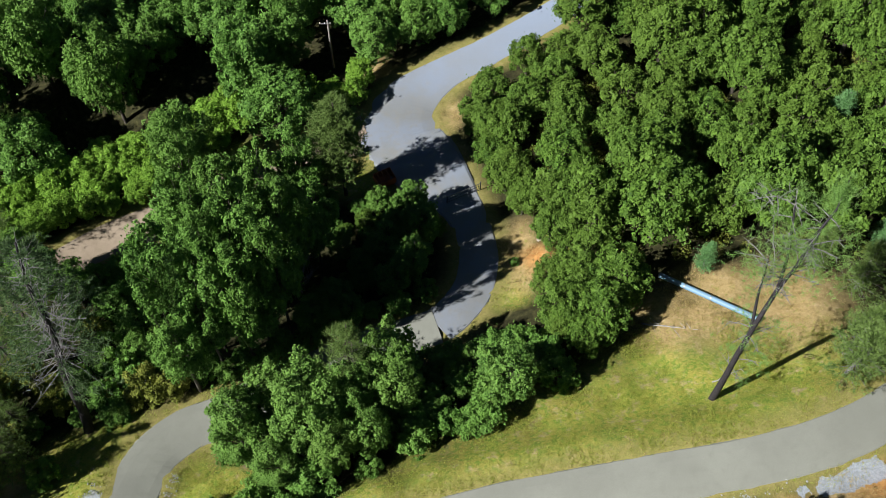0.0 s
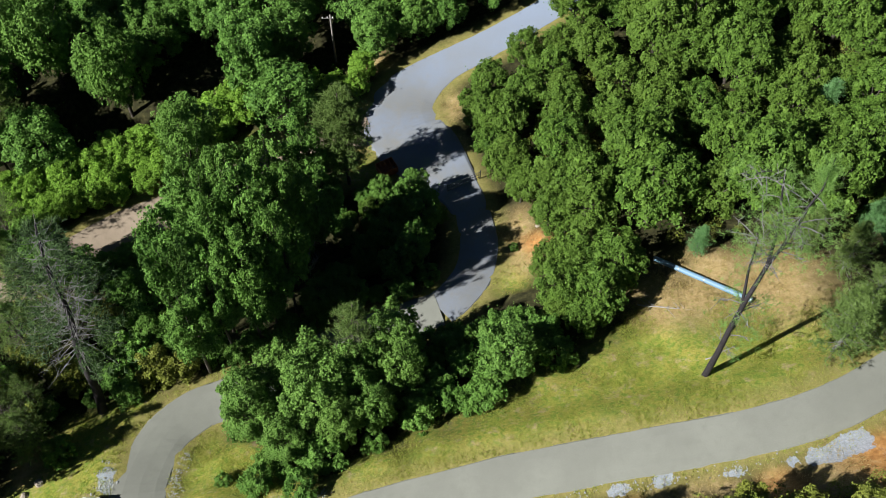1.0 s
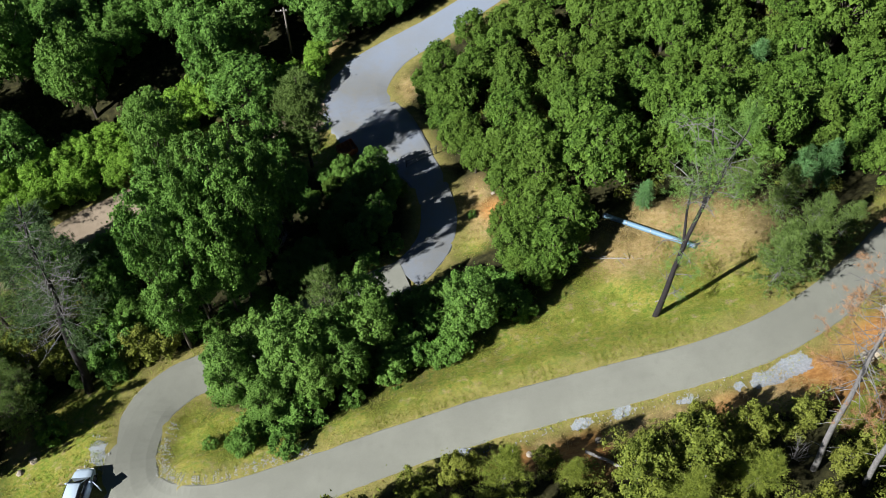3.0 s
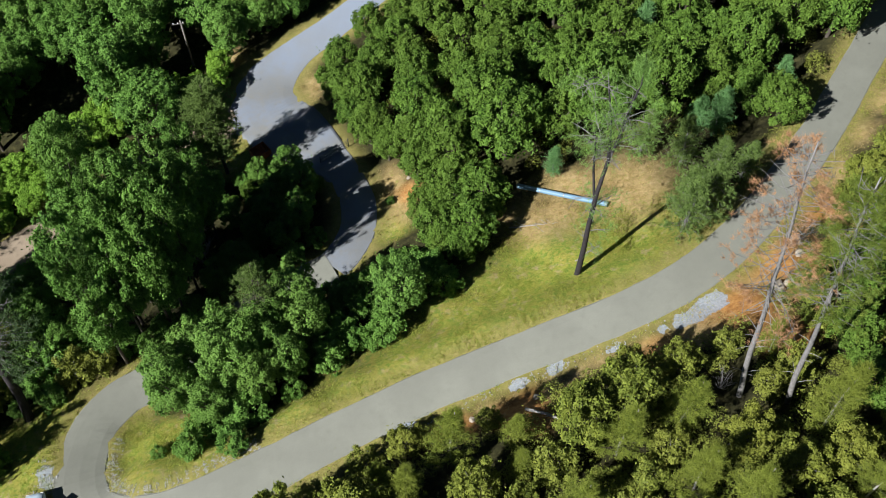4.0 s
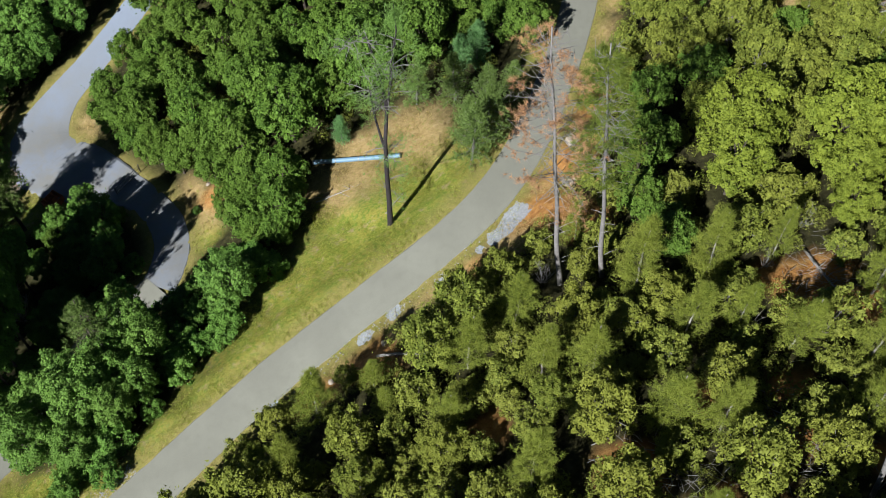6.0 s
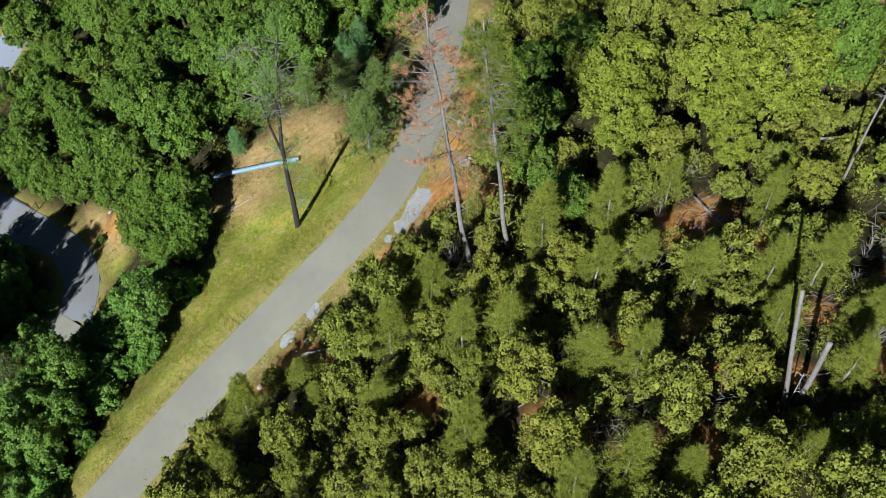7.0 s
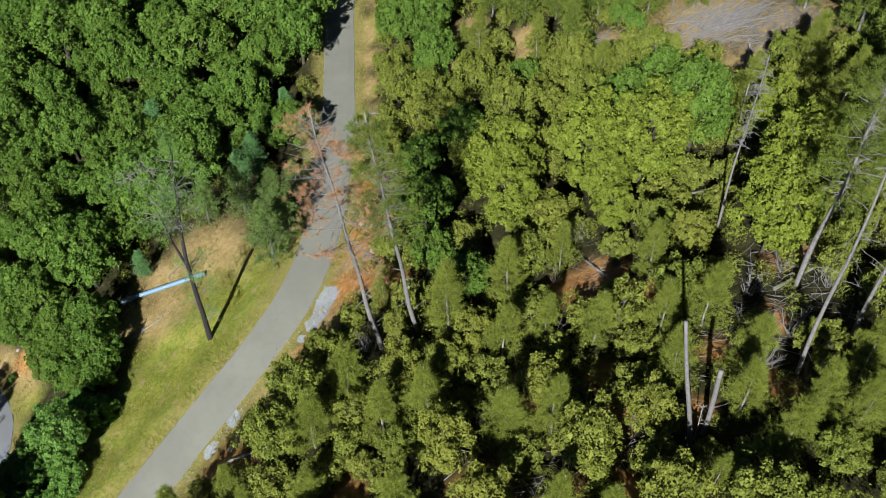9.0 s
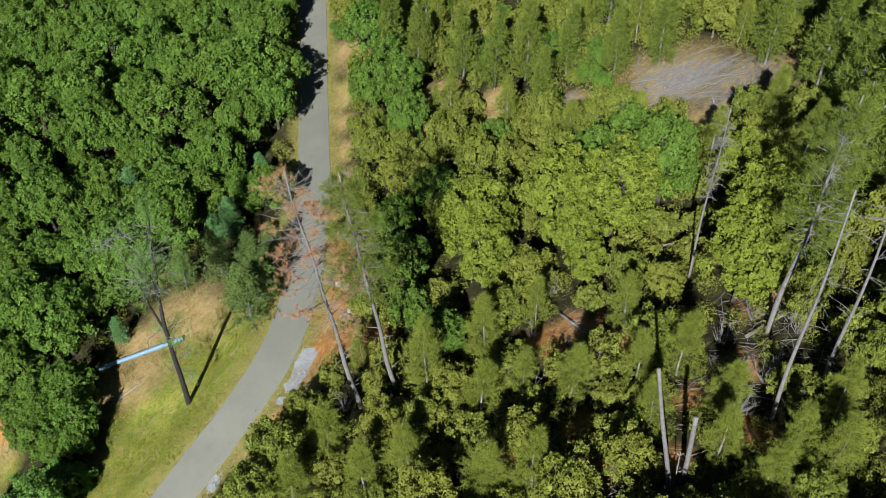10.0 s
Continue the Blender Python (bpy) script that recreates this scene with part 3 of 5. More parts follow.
for i, s in enumerate((51, 52, 53)):
    proto(f"young{i}", conifer("young_pine", s, 7.2, 1.7, 0.10, 15, 6, 11, NEEDLE, DEAD_WOOD, "young pine with a pale trunk among brush", tuft=(15, 0.32, 0.023), trunk_r=0.085, up=0.85, shape=0.85, limb_bark=BARK))
for i, s in enumerate((56, 57)):
    proto(f"slim{i}", conifer("slender_pine", s, 10.5, 2.2, 0.12, 18, 6, 12, FAR_NEEDLE, PALE_BARK, "slender pine on the far bank", tuft=(8, 0.40, 0.06), trunk_r=0.13, up=0.6, shape=0.85, limb_bark=BARK))
proto("tall2", conifer("crowned_pine", 66, 15.0, 3.2, 0.34, 22, 7, 26, DULL_NEEDLE, BARK, "dense grey-green pine beside the yard", tuft=(10, 0.38, 0.065), trunk_r=0.2, up=0.3, bare=0.06, shape=0.42))
proto("tall1", conifer("feathery_pine", 62, 14.0, 3.2, 0.22, 17, 6, 13, DULL_NEEDLE, BARK, "feathery grey-green pine beside the hairpin", tuft=(8, 0.42, 0.05), trunk_r=0.22, up=0.3, bare=0.2))
proto("fir0", conifer("dark_pine", 63, 8.5, 2.5, 0.12, 17, 6, 12, DULL_NEEDLE, PALE_BARK, "green pine with a pale trunk at the clearing's edge", tuft=(8, 0.34, 0.055), trunk_r=0.14, up=0.35))
proto("tall0", conifer("tall_pine", 61, 17.0, 3.6, 0.26, 20, 6, 16, DARK_NEEDLE, BARK, "tall dark pine standing over the oaks", tuft=(9, 0.40, 0.06), trunk_r=0.26, up=0.3))
UNIT_H = {"oak": 8.0, "fresh": 8.0, "oakT": 11.5, "live": 5.8, "maple": 11.0, "brush": 3.0, "bush": 2.8, "olive": 5.2, "band": 4.4}

TAKEN = []


def put(key, x, y, size=1.0, rad=2.0, **kw):
    TAKEN.append((x, y, rad))
    return plant(key, x, y, size, **kw)


def oaks(rows, kinds, unit_r, group, label=""):
    for x, y, h, r in rows:
        key = random.choice(kinds)
        s = r / unit_r
        put(key, x, y, s, r * (1.3 if key.startswith("maple") else 1.0), tall=min(2.3, max(0.8, h / (UNIT_H[key.rstrip("0123456789")] * s))), group=group, label=label)


OAKS, TALL_OAKS, LIVES, MAPLES, BRUSHES, BUSHES, YOUNGS, SLIMS = (["oak0", "oak1", "oak2"], ["oakT0", "oakT1"], ["live0", "live1", "live2"], ["maple0", "maple1"], ["brush0", "brush1", "brush2"], ["bush0", "bush1"], ["young0", "young1", "young2"], ["slim0", "slim1"])
# oaks beyond the dirt track
oaks([[-48.8, 82.1, 14, 3.8], [-46.4, 78.2, 17.0, 4.4], [-41.0, 76.8, 17.0, 4.3], [-37.6, 74.2, 15.0, 3.5], [-21.5, 73.4, 12.0, 3.6], [-19.7, 73.3, 11.0, 3.4], [-39.1, 83.3, 9.5, 3.7], [-54.2, 83.3, 9.1, 3.5], [-17.4, 77.4, 9.9, 3.0], [-7.6, 76.8, 7.8, 3.0], [-2.8, 79.3, 7.2, 2.9], [-24.1, 82.0, 8.4, 3.2], [-17.1, 65.8, 8.7, 3.9]], OAKS, 3.0, "oaks beyond the track")
oaks([[0.6, 79.8, 6.5, 2.2], [5.4, 83.2, 6.5, 2.3], [10.2, 86.8, 6.5, 2.3], [15.6, 90.6, 6.5, 2.4]], OAKS, 3.0, "oaks beyond the track", "green oak leaning over the gravelled lane")
# tall oaks between yard, track and lane
oaks([[-26.2, 60.9, 9.7, 2.3], [-24.6, 54.6, 17.0, 2.3], [-24.4, 50.9, 13.4, 2.2], [-20.7, 52.5, 13.8, 2.4], [-16.9, 52.9, 14.2, 2.6], [-13.4, 55.1, 12.6, 2.3], [-37.4, 45.5, 10.0, 2.5], [-34.3, 44.8, 7.9, 2.0], [-39.6, 47.0, 11.0, 2.5], [-22.7, 48.5, 15.2, 2.6], [-23.1, 40.6, 17.6, 2.8], [-19.4, 38.6, 19.3, 2.6], [-16.3, 42.4, 20.5, 2.8], [-13.4, 44.9, 18.7, 2.4], [-16.2, 36.4, 18.9, 2.4], [-20.6, 33.6, 14.8, 2.4], [-13.4, 39.5, 18.3, 2.2], [-18.6, 41.4, 18.5, 2.3], [-14.9, 37.6, 14.0, 2.0], [-11.5, 47.8, 13.3, 2.2], [-18.6, 35.6, 16.4, 2.2], [-9.6, 42.0, 3.6, 1.6], [-4.5, 43.5, 5.0, 1.6], [-11.5, 40.0, 3.6, 1.6], [-2.8, 45.4, 6.5, 1.8], [-2.0, 49.6, 6.5, 1.8], [-3.0, 53.4, 5.5, 1.7], [-5.4, 48.0, 5.5, 1.9], [-7.5, 46.2, 3.0, 1.4]], TALL_OAKS, 3.0, "tall oaks inside the bend")
# oaks standing back from the hairpin
oaks([[-38.4, 23.0, 11.0, 2.2], [-44.0, 26.0, 11.0, 3.0], [-42.5, 30.0, 10.0, 2.8], [-43.0, 21.5, 9.0, 2.4]], OAKS, 3.0, "oaks beside the hairpin")
# oaks inside the hairpin
oaks([[-13.6, 30.4, 11.0, 3.3], [-11.6, 31.9, 11.0, 2.6], [-10.2, 28.3, 9.5, 3.0], [-15.3, 26.8, 8.5, 2.4], [-16.2, 29.0, 9.0, 2.2], [-5.6, 27.0, 7.0, 1.7], [-4.3, 33.8, 9.5, 2.6], [-3.8, 31.0, 7.6, 2.2], [4.9, 31.5, 8.0, 2.5], [-8.2, 26.0, 7.0, 1.9], [-12.4, 24.6, 6.4, 1.9], [-7.4, 30.4, 8.6, 2.3]], ["fresh0", "fresh1"], 3.0, "oaks inside the hairpin")
oaks([[-13.5, 23.6, 3.2, 1.9], [-2.1, 27.3, 3.2, 1.6], [3.3, 29.3, 3.4, 1.8], [9.3, 32.6, 3.4, 1.7], [8.4, 35.0, 3.2, 1.5], [1.5, 32.2, 2.8, 1.4], [-0.6, 30.2, 3.0, 1.5], [0.2, 34.0, 3.2, 1.6], [7.4, 33.6, 3.0, 1.4], [-4.0, 41.4, 2.4, 1.3], [-1.6, 42.9, 2.2, 1.1], [-14.5, 21.6, 2.9, 1.4], [-11.0, 20.8, 2.6, 1.3], [-17.6, 22.6, 1.2, 0.7]], BUSHES, 1.5, "bushes inside the hairpin")
# edge of the thicket
oaks([[9.9, 38.8, 5.2, 2.1], [13.0, 37.7, 5.5, 2.2], [15.0, 41.3, 6.1, 2.6], [11.4, 42.6, 6.2, 2.6], [9.6, 52.2, 6.0, 2.5], [4.9, 63.0, 5.9, 2.4], [6.3, 56.5, 5.6, 2.3], [9.8, 48.5, 5.2, 2.1], [54.7, 56.7, 11.5, 4.6], [63.0, 62.6, 8.5, 3.7], [54.4, 68.7, 8.6, 3.8], [46.3, 62.3, 9.6, 4.3], [51.7, 81.1, 9.1, 4.0], [39.4, 82.2, 10.5, 4.6], [51.9, 92.4, 7.9, 3.5]], LIVES, 2.4, "hillside thicket")
oaks([[6.6, 46.7, 0.8, 0.5]], BUSHES, 1.5, "bushes by the lane", "small green bush on the bare yellow bank")
# sunlit oaks above the road
oaks([[44.8, 14.4, 12.0, 3.8], [42.2, 11.6, 9.6, 2.9], [49.2, 8.4, 11.5, 3.6], [51.6, 4.6, 11.5, 3.5], [47.0, 5.4, 8.6, 2.3], [46.6, -9.0, 10.5, 3.3], [51.6, -8.0, 11.0, 3.4], [57.8, -3.4, 8.0, 2.4], [45.0, 3.2, 6.5, 1.8]], MAPLES, 3.6, "sunlit oaks above the road")
oaks([[59.6, 8.4, 8.4, 2.5], [55.8, 2.6, 10.5, 3.2], [55.4, 9.2, 9.0, 2.8]], LIVES, 2.4, "sunlit oaks above the road", "deep green oak among sunlit oaks")
oaks([[55.4, 17.4, 8.4, 2.8], [53.2, 20.4, 8.2, 2.6], [54.8, 26.0, 8.0, 2.8], [54.0, 31.4, 7.6, 2.6]], ["olive0", "olive1"], 2.3, "oaks above the road", "olive-green oak on the slope above the road")
oaks([[39.0, 18.6, 7.8, 2.7], [35.6, 14.6, 5.9, 2.0], [44.4, 24.0, 6.4, 2.2], [49.0, 22.8, 6.5, 2.2], [60.8, 41.9, 7.6, 2.8], [57.5, 33.8, 7.0, 2.5], [34.7, 9.9, 5.0, 2.0], [58.4, 22.4, 5.5, 1.7], [41.5, 21.4, 4.5, 1.8], [69.2, 49.7, 8.0, 3.2], [62.9, 39.3, 6.6, 2.5], [66.2, 44.0, 6.4, 2.3]], LIVES, 2.4, "oaks above the road", "green oak on the slope above the road")
oaks([[49.4, 1.8, 2.6, 1.3], [52.4, 0.4, 2.8, 1.4], [48.4, -0.8, 2.6, 1.3], [50.6, -3.4, 2.6, 1.3], [53.4, -2.0, 2.6, 1.3], [47.0, 1.2, 2.4, 1.2]], BRUSHES, 1.5, "brush under the sunlit oaks", "olive brush filling a gap between oaks")
# pines
for x, y, h, r in [[41.1, -2.9, 8.7, 1.9], [36.4, -6.7, 7.0, 1.6], [32.9, -9.8, 7.1, 1.6], [38.5, -9.0, 6.0, 1.3], [32.5, -14.9, 6.8, 1.5], [35.2, 6.1, 8.1, 1.8], [23.7, -2.7, 8.4, 1.9], [33.5, -21.2, 7.3, 1.6], [34.3, -18.7, 6.1, 1.3], [20.4, 6.1, 7.7, 1.7], [22.6, 3.6, 8.6, 1.9], [30.9, -18.7, 6.5, 1.4], [37.8, -19.7, 6.8, 1.5], [26.0, -5.2, 7.4, 1.6]]:
    put(random.choice(YOUNGS), x, y, h / 7.2, r, group="young pines on the slope")
for x, y, h, r in [[69.0, 35.2, 10.9, 2.5], [68.9, 30.4, 10.1, 2.3], [70.9, 27.7, 11.1, 2.5], [72.9, 23.6, 10.0, 2.3], [74.5, 18.7, 9.3, 2.1], [77.4, 15.0, 10.3, 2.3], [67.2, 40.5, 11.1, 2.5], [79.2, 4.2, 10.0, 2.3], [77.4, -1.0, 9.2, 2.1], [66.9, 22.9, 8.7, 1.9], [68.6, 46.0, 11.5, 2.6]]:
    put(random.choice(SLIMS), x, y, h / 10.5, r, group="pines on the far bank")
for key, x, y, h in [("tall0", -47.2, 65.3, 13.0), ("tall2", -9.9, 57.0, 17.0), ("tall1", -7.2, 32.6, 13.5)]:
    put(key, x, y, h / {"tall0": 17.0, "tall1": 14.0, "tall2": 15.0}[key], 2.5, group="tall pines", label="tall grey-green pine standing over the oaks")
for x, y, h in [(69.3, -7.4, 16.0), (64.0, -10.7, 15.0), (57.5, -10.5, 14.0), (73.0, -3.0, 14.0), (60.5, -14.0, 13.0)]:
    put(random.choice(SLIMS), x, y, h / 10.5, 2.5, group="pines on the far bank")
for x, y, h in [(30.0, 30.4, 9.0), (32.4, 31.6, 8.0), (31.6, 33.6, 7.0)]:
    put("fir0", x, y, h / 8.5, 1.8, group="pines by the clearing")
for x, y, h in [(35.0, 36.0, 7.0), (33.6, 39.6, 7.5), (37.0, 34.6, 6.0), (31.0, 42.5, 7.0)]:
    put("fir0", x, y, h / 8.5, 1.8, group="pines by the clearing")
for x, y, h in [(-35.6, 27.6, 12.0), (-33.6, 26.2, 9.0), (-37.6, 24.6, 10.0), (-35.2, 30.6, 8.0), (-38.0, 31.2, 12.0), (-37.0, 36.1, 14.0), (-37.5, 41.0, 14.0), (-44.0, 51.5, 13.0), (-41.5, 46.0, 12.0), (-33.8, 39.0, 10.0)]:
    put("tall1", x, y, h / 14.0, 2.6, group="feathery pines")
oaks([[-33.3, 34.6, 2.6, 1.5], [-29.7, 38.1, 4.0, 2.0], [-28.0, 33.6, 2.4, 1.4], [-32.2, 26.0, 2.8, 1.4], [-30.5, 43.5, 4.0, 2.0], [-26.8, 35.6, 2.6, 1.4], [-34.6, 30.6, 2.2, 1.2], [-29.0, 49.2, 3.4, 1.7], [-31.5, 40.5, 3.0, 1.6], [-25.0, 33.4, 4.2, 1.9], [-22.8, 33.8, 3.2, 1.5], [-20.6, 35.6, 3.4, 1.6], [-18.2, 34.9, 2.4, 1.2], [-16.6, 36.2, 2.8, 1.4], [-14.0, 37.4, 2.8, 1.4], [-11.6, 38.2, 2.4, 1.2], [-27.2, 31.2, 2.6, 1.3], [-36.7, 30.1, 5.0, 2.1], [-28.7, 33.1, 3.8, 1.6], [-32.9, 33.3, 4.4, 1.8], [-36.5, 35.1, 6.0, 2.2], [-27.0, 35.5, 4.4, 1.8], [-30.8, 31.6, 1.8, 0.9]], ["bush0", "bush1", "brush0"], 1.5, "bushes beside the hairpin")
# tall oaks, mostly out of view, added up-sun to keep the creek in shade
oaks([[-55, 64, 15, 3.6], [-52.5, 68.5, 14, 3.6], [-47.8, 70.4, 8, 2.6], [-57, 70.5, 16, 3.8], [-53, 74.5, 15, 3.6], [-60, 66, 16, 3.8], [-49.0, 63.6, 11, 2.6]], TALL_OAKS, 3.0, "tall oaks by the creek", "tall oak by the creek, added for its shade")
oaks([[-40, 70.5, 2.4, 1.5], [-33, 69.5, 2.2, 1.4], [-38.5, 67.6, 2.2, 1.4], [-31, 73.0, 2.6, 1.5]], BUSHES, 1.5, "bushes by the creek")
# bright bushes between track and creek
oaks([[-47.1, 59.1, 4.6, 2.0], [-43.8, 58.7, 4.5, 2.0], [-40.8, 60.0, 4.8, 2.1], [-38.0, 61.6, 4.5, 2.0], [-35.0, 63.0, 4.5, 2.0], [-32.0, 64.5, 4.5, 2.0], [-29.0, 65.7, 4.0, 1.7], [-25.3, 68.0, 5.0, 2.3], [-22.2, 69.4, 5.0, 2.3], [-19.7, 70.1, 4.8, 2.1], [-38.7, 57.6, 3.4, 1.6], [-35.0, 59.5, 3.4, 1.6], [-41.5, 56.0, 3.4, 1.6], [-44.5, 55.0, 3.4, 1.7], [-48.5, 54.5, 4.0, 2.0], [-16.0, 71.5, 4.6, 2.1], [-30.5, 61.5, 3.2, 1.5], [-29.2, 69.3, 5.5, 1.7], [-31.1, 66.6, 4.2, 1.7], [-33.6, 65.0, 4.2, 1.7], [-26.8, 71.2, 5.0, 1.9], [-36.4, 63.6, 4.4, 1.8], [-23.8, 71.6, 5.0, 2.0], [-9.6, 70.0, 3.6, 1.5], [-9.0, 72.8, 4.2, 1.8], [-12.0, 70.0, 4.0, 1.8], [-13.2, 67.9, 3.0, 1.4]], ["band0", "band1"], 2.0, "willow bushes along the track")
# trees at the edge of the lane and yard
oaks([[3.6, 64.6, 5.5, 2.0], [5.0, 68.2, 5.3, 2.2], [4.6, 59.6, 4.6, 1.8], [6.2, 56.0, 5.5, 2.2], [6.6, 62.4, 5.6, 2.3], [7.6, 52.6, 4.9, 1.7], [9.0, 72.7, 5.5, 2.2], [9.4, 42.6, 4.6, 1.7], [9.9, 37.6, 4.1, 1.5], [11.5, 35.9, 4.4, 1.7], [8.5, 66.0, 5.8, 2.4]], LIVES, 2.4, "hillside thicket")

# standing dead and dying pines
put_at = lambda ob, x, y: (setattr(ob, "location", (x, y, gz(x, y) - 0.1)), TAKEN.append((x, y, 0.8)))
rust = conifer("dead_pine", 71, 28.0, 3.7, 0.46, 32, 4, 14, RUST_NEEDLE, PALE_BARK, "tall dying pine with rust-red needles beside the road", tuft=(20, 0.36, 0.022), trunk_r=0.22, up=0.12, lean=(-0.074, 0.09), bare=0.32, patchy=0.40, shape=0.30, single=True)
put_at(rust, 26.9, 12.8)
thin = conifer("dying_pine", 72, 26.5, 2.6, 0.52, 24, 5, 14, FAR_NEEDLE, PALE_BARK, "tall thin pine with sparse green needles beside the road", tuft=(15, 0.34, 0.024), trunk_r=0.21, up=0.2, lean=(-0.095, 0.059), bare=0.12, shape=0.35, single=True)
put_at(thin, 29.7, 11.2)
for ob, lean, seed in ((rust, (-0.074, 0.09), 5), (thin, (-0.095, 0.059), 6)):
    r = np.random.default_rng(seed)
    for k in range(14):
        h, a, ln = r.uniform(3, 14), r.uniform(0, 6.28), r.uniform(0.5, 1.6)
        s = Vector((lean[0] * h, lean[1] * h, h))
        e = s + Vector((math.cos(a) * ln, math.sin(a) * ln, r.uniform(-0.2, 0.3)))
        part("branch", join_tubes("branch", [tube([s, s.lerp(e, 0.5) + Vector((0, 0, 0.1)), e], [0.03, 0.02, 0.006], 4)]), DEAD_WOOD, ob)


def snag(name, x, y, height, lean, base_r, top_r, bark, label, twigs=0, seed=1, twig_from=0.3, twig_len=1.2):
    r = np.random.default_rng(seed)
    tree = new(name)
    pts = [Vector((lean[0] * h + 0.1 * math.sin(h * 0.5 + seed), lean[1] * h + 0.1 * math.cos(h * 0.4 + seed), h)) for h in np.linspace(-0.5, height, 12)]
    part("trunk", join_tubes("trunk", [tube(pts, np.linspace(base_r, top_r, 12), 9)]), bark, tree, smooth=True)
    tubes = []
    for k in range(twigs):
        u = r.uniform(twig_from, 0.98)
        s = pts[0].lerp(pts[-1], u)
        a = r.uniform(0, 6.28)
        e = s + Vector((math.cos(a), math.sin(a), r.uniform(-0.3, 0.4))) * twig_len * r.uniform(0.4, 1.2)
        m1 = s.lerp(e, 0.5) + Vector((0, 0, 0.1))
        tubes.append(tube([s, m1, e], [0.026, 0.016, 0.006], 4))
        for j in range(2):
            q = s.lerp(e, r.uniform(0.4, 0.9))
            tubes.append(tube([q, q + Vector((r.normal(0, 0.3), r.normal(0, 0.3), r.normal(0, 0.2)))], [0.018, 0.005], 3))
    if tubes:
        limb_parts(tubes, bark, tree, True)
    tree.location = (x, y, gz(x, y) - 0.05)
    TAKEN.append((x, y, 0.8))
    return tagged(tree, label, "dead tree")


snag("broken_snag", 28.8, -13.8, 14.0, (-0.12, 0.16), 0.17, 0.11, PALE_BARK, "bleached broken trunk standing on the burnt slope", 0, 1)
snag("broken_snag", 30.1, -13.9, 7.7, (-0.02, 0.04), 0.18, 0.15, PALE_BARK, "short broken grey trunk on the burnt slope", 0, 2)
snag("dead_sapling", 29.5, -13.6, 4.2, (0.04, 0.05), 0.05, 0.02, DEAD_WOOD, "thin pale dead sapling beside a broken trunk", 6, 9, 0.5, 0.4)
snag("bare_snag", 48.2, -4.5, 18.0, (-0.02, 0.01), 0.11, 0.03, PALE_BARK, "thin bleached dead trunk with brittle twigs", 70, 3, 0.5, 0.9)
snag("bare_snag", 37.0, -16.4, 20.0, (0.04, 0.04), 0.16, 0.05, PALE_BARK, "tall pale dead pine trunk with broken limbs", 22, 4, 0.4, 1.8)
snag("bare_snag", 40.6, -18.0, 18.0, (0.0, 0.04), 0.15, 0.05, PALE_BARK, "tall pale dead pine trunk with broken limbs", 20, 5, 0.4, 1.8)
scorched = conifer("scorched_pine", 73, 22.0, 2.5, 0.46, 20, 6, 15, FAR_NEEDLE, PALE_BARK, "tall scorched pine with olive needles high on its trunk", tuft=(14, 0.34, 0.03), trunk_r=0.21, up=0.2, lean=(0.03, 0.0), bare=0.1, shape=0.4, single=True)
put_at(scorched, 44.0, -12.7)

# leaning forked grey pine in the clearing
r = np.random.default_rng(77)
fork_tree = new("forked_pine")
V3 = lambda *a: Vector(a)
base, fork, crotch = V3(0, 0, -0.5), V3(0.7, 1.1, 11.0), V3(1.7, 2.4, 13.2)
right, left, mid_top = V3(4.7, 5.65, 17.9), V3(2.8, 7.4, 16.6), V3(1.1, 4.5, 15.6)
tubes = [tube([base, V3(0.28, 0.40, 3.5), V3(0.38, 0.66, 7.0), fork, crotch], [0.29, 0.23, 0.20, 0.17, 0.15], 10)]
tubes.append(tube([crotch, V3(2.6, 3.2, 15.0), V3(3.5, 4.5, 16.4), right, V3(5.1, 6.7, 20.0)], [0.15, 0.12, 0.10, 0.07, 0.02], 7))
tubes.append(tube([crotch, V3(2.3, 4.2, 14.6), V3(2.6, 6.0, 15.8), left, V3(1.9, 7.8, 17.0), V3(0.3, 7.9, 16.4)], [0.15, 0.11, 0.09, 0.07, 0.045, 0.012], 6))
tubes.append(tube([V3(0.6, 0.95, 9.6), V3(0.55, 2.3, 12.6), mid_top], [0.13, 0.09, 0.02], 6))
at, out, limbs = [], [], []
for s, e, count in ((base.lerp(fork, 0.35), fork, 14), (crotch, right, 20), (crotch, left, 22), (V3(0.55, 2.3, 12.6), mid_top, 12), (left, V3(0.3, 7.9, 16.4), 9)):
    for k in range(count):
        q = s.lerp(e, r.uniform(0.05, 1.0))
        a, ln = r.uniform(0, 6.28), r.uniform(0.8, 2.4)
        t = q + Vector((math.cos(a) * ln, math.sin(a) * ln, r.normal(0.1, 0.5)))
        limbs.append(tube([q, q.lerp(t, 0.5) + Vector((0, 0, 0.15)), t], [0.05, 0.032, 0.010], 4))
        for j in range(3):
            w = q.lerp(t, r.uniform(0.4, 0.9))
            limbs.append(tube([w, w + Vector((r.normal(0, 0.4), r.normal(0, 0.4), r.normal(0, 0.3)))], [0.03, 0.008], 3))
        if r.random() < 0.6:
            for j in range(18):
                at.append(t + Vector((r.normal(0, 0.6), r.normal(0, 0.6), r.normal(-0.1, 0.45))))
                out.append((t - q).normalized() + Vector((0, 0, 0.4)))
for j in range(220):
    at.append(right + Vector((0.2, 0.6, 0.8)) + Vector((r.normal(0, 0.4), r.normal(0, 0.4), r.normal(0, 0.8))))
    out.append(Vector((0, 0, 1)))
part("trunk", join_tubes("trunk", tubes), CHARRED, fork_tree, smooth=True)
limb_parts(limbs, PALE_BARK, fork_tree, True)
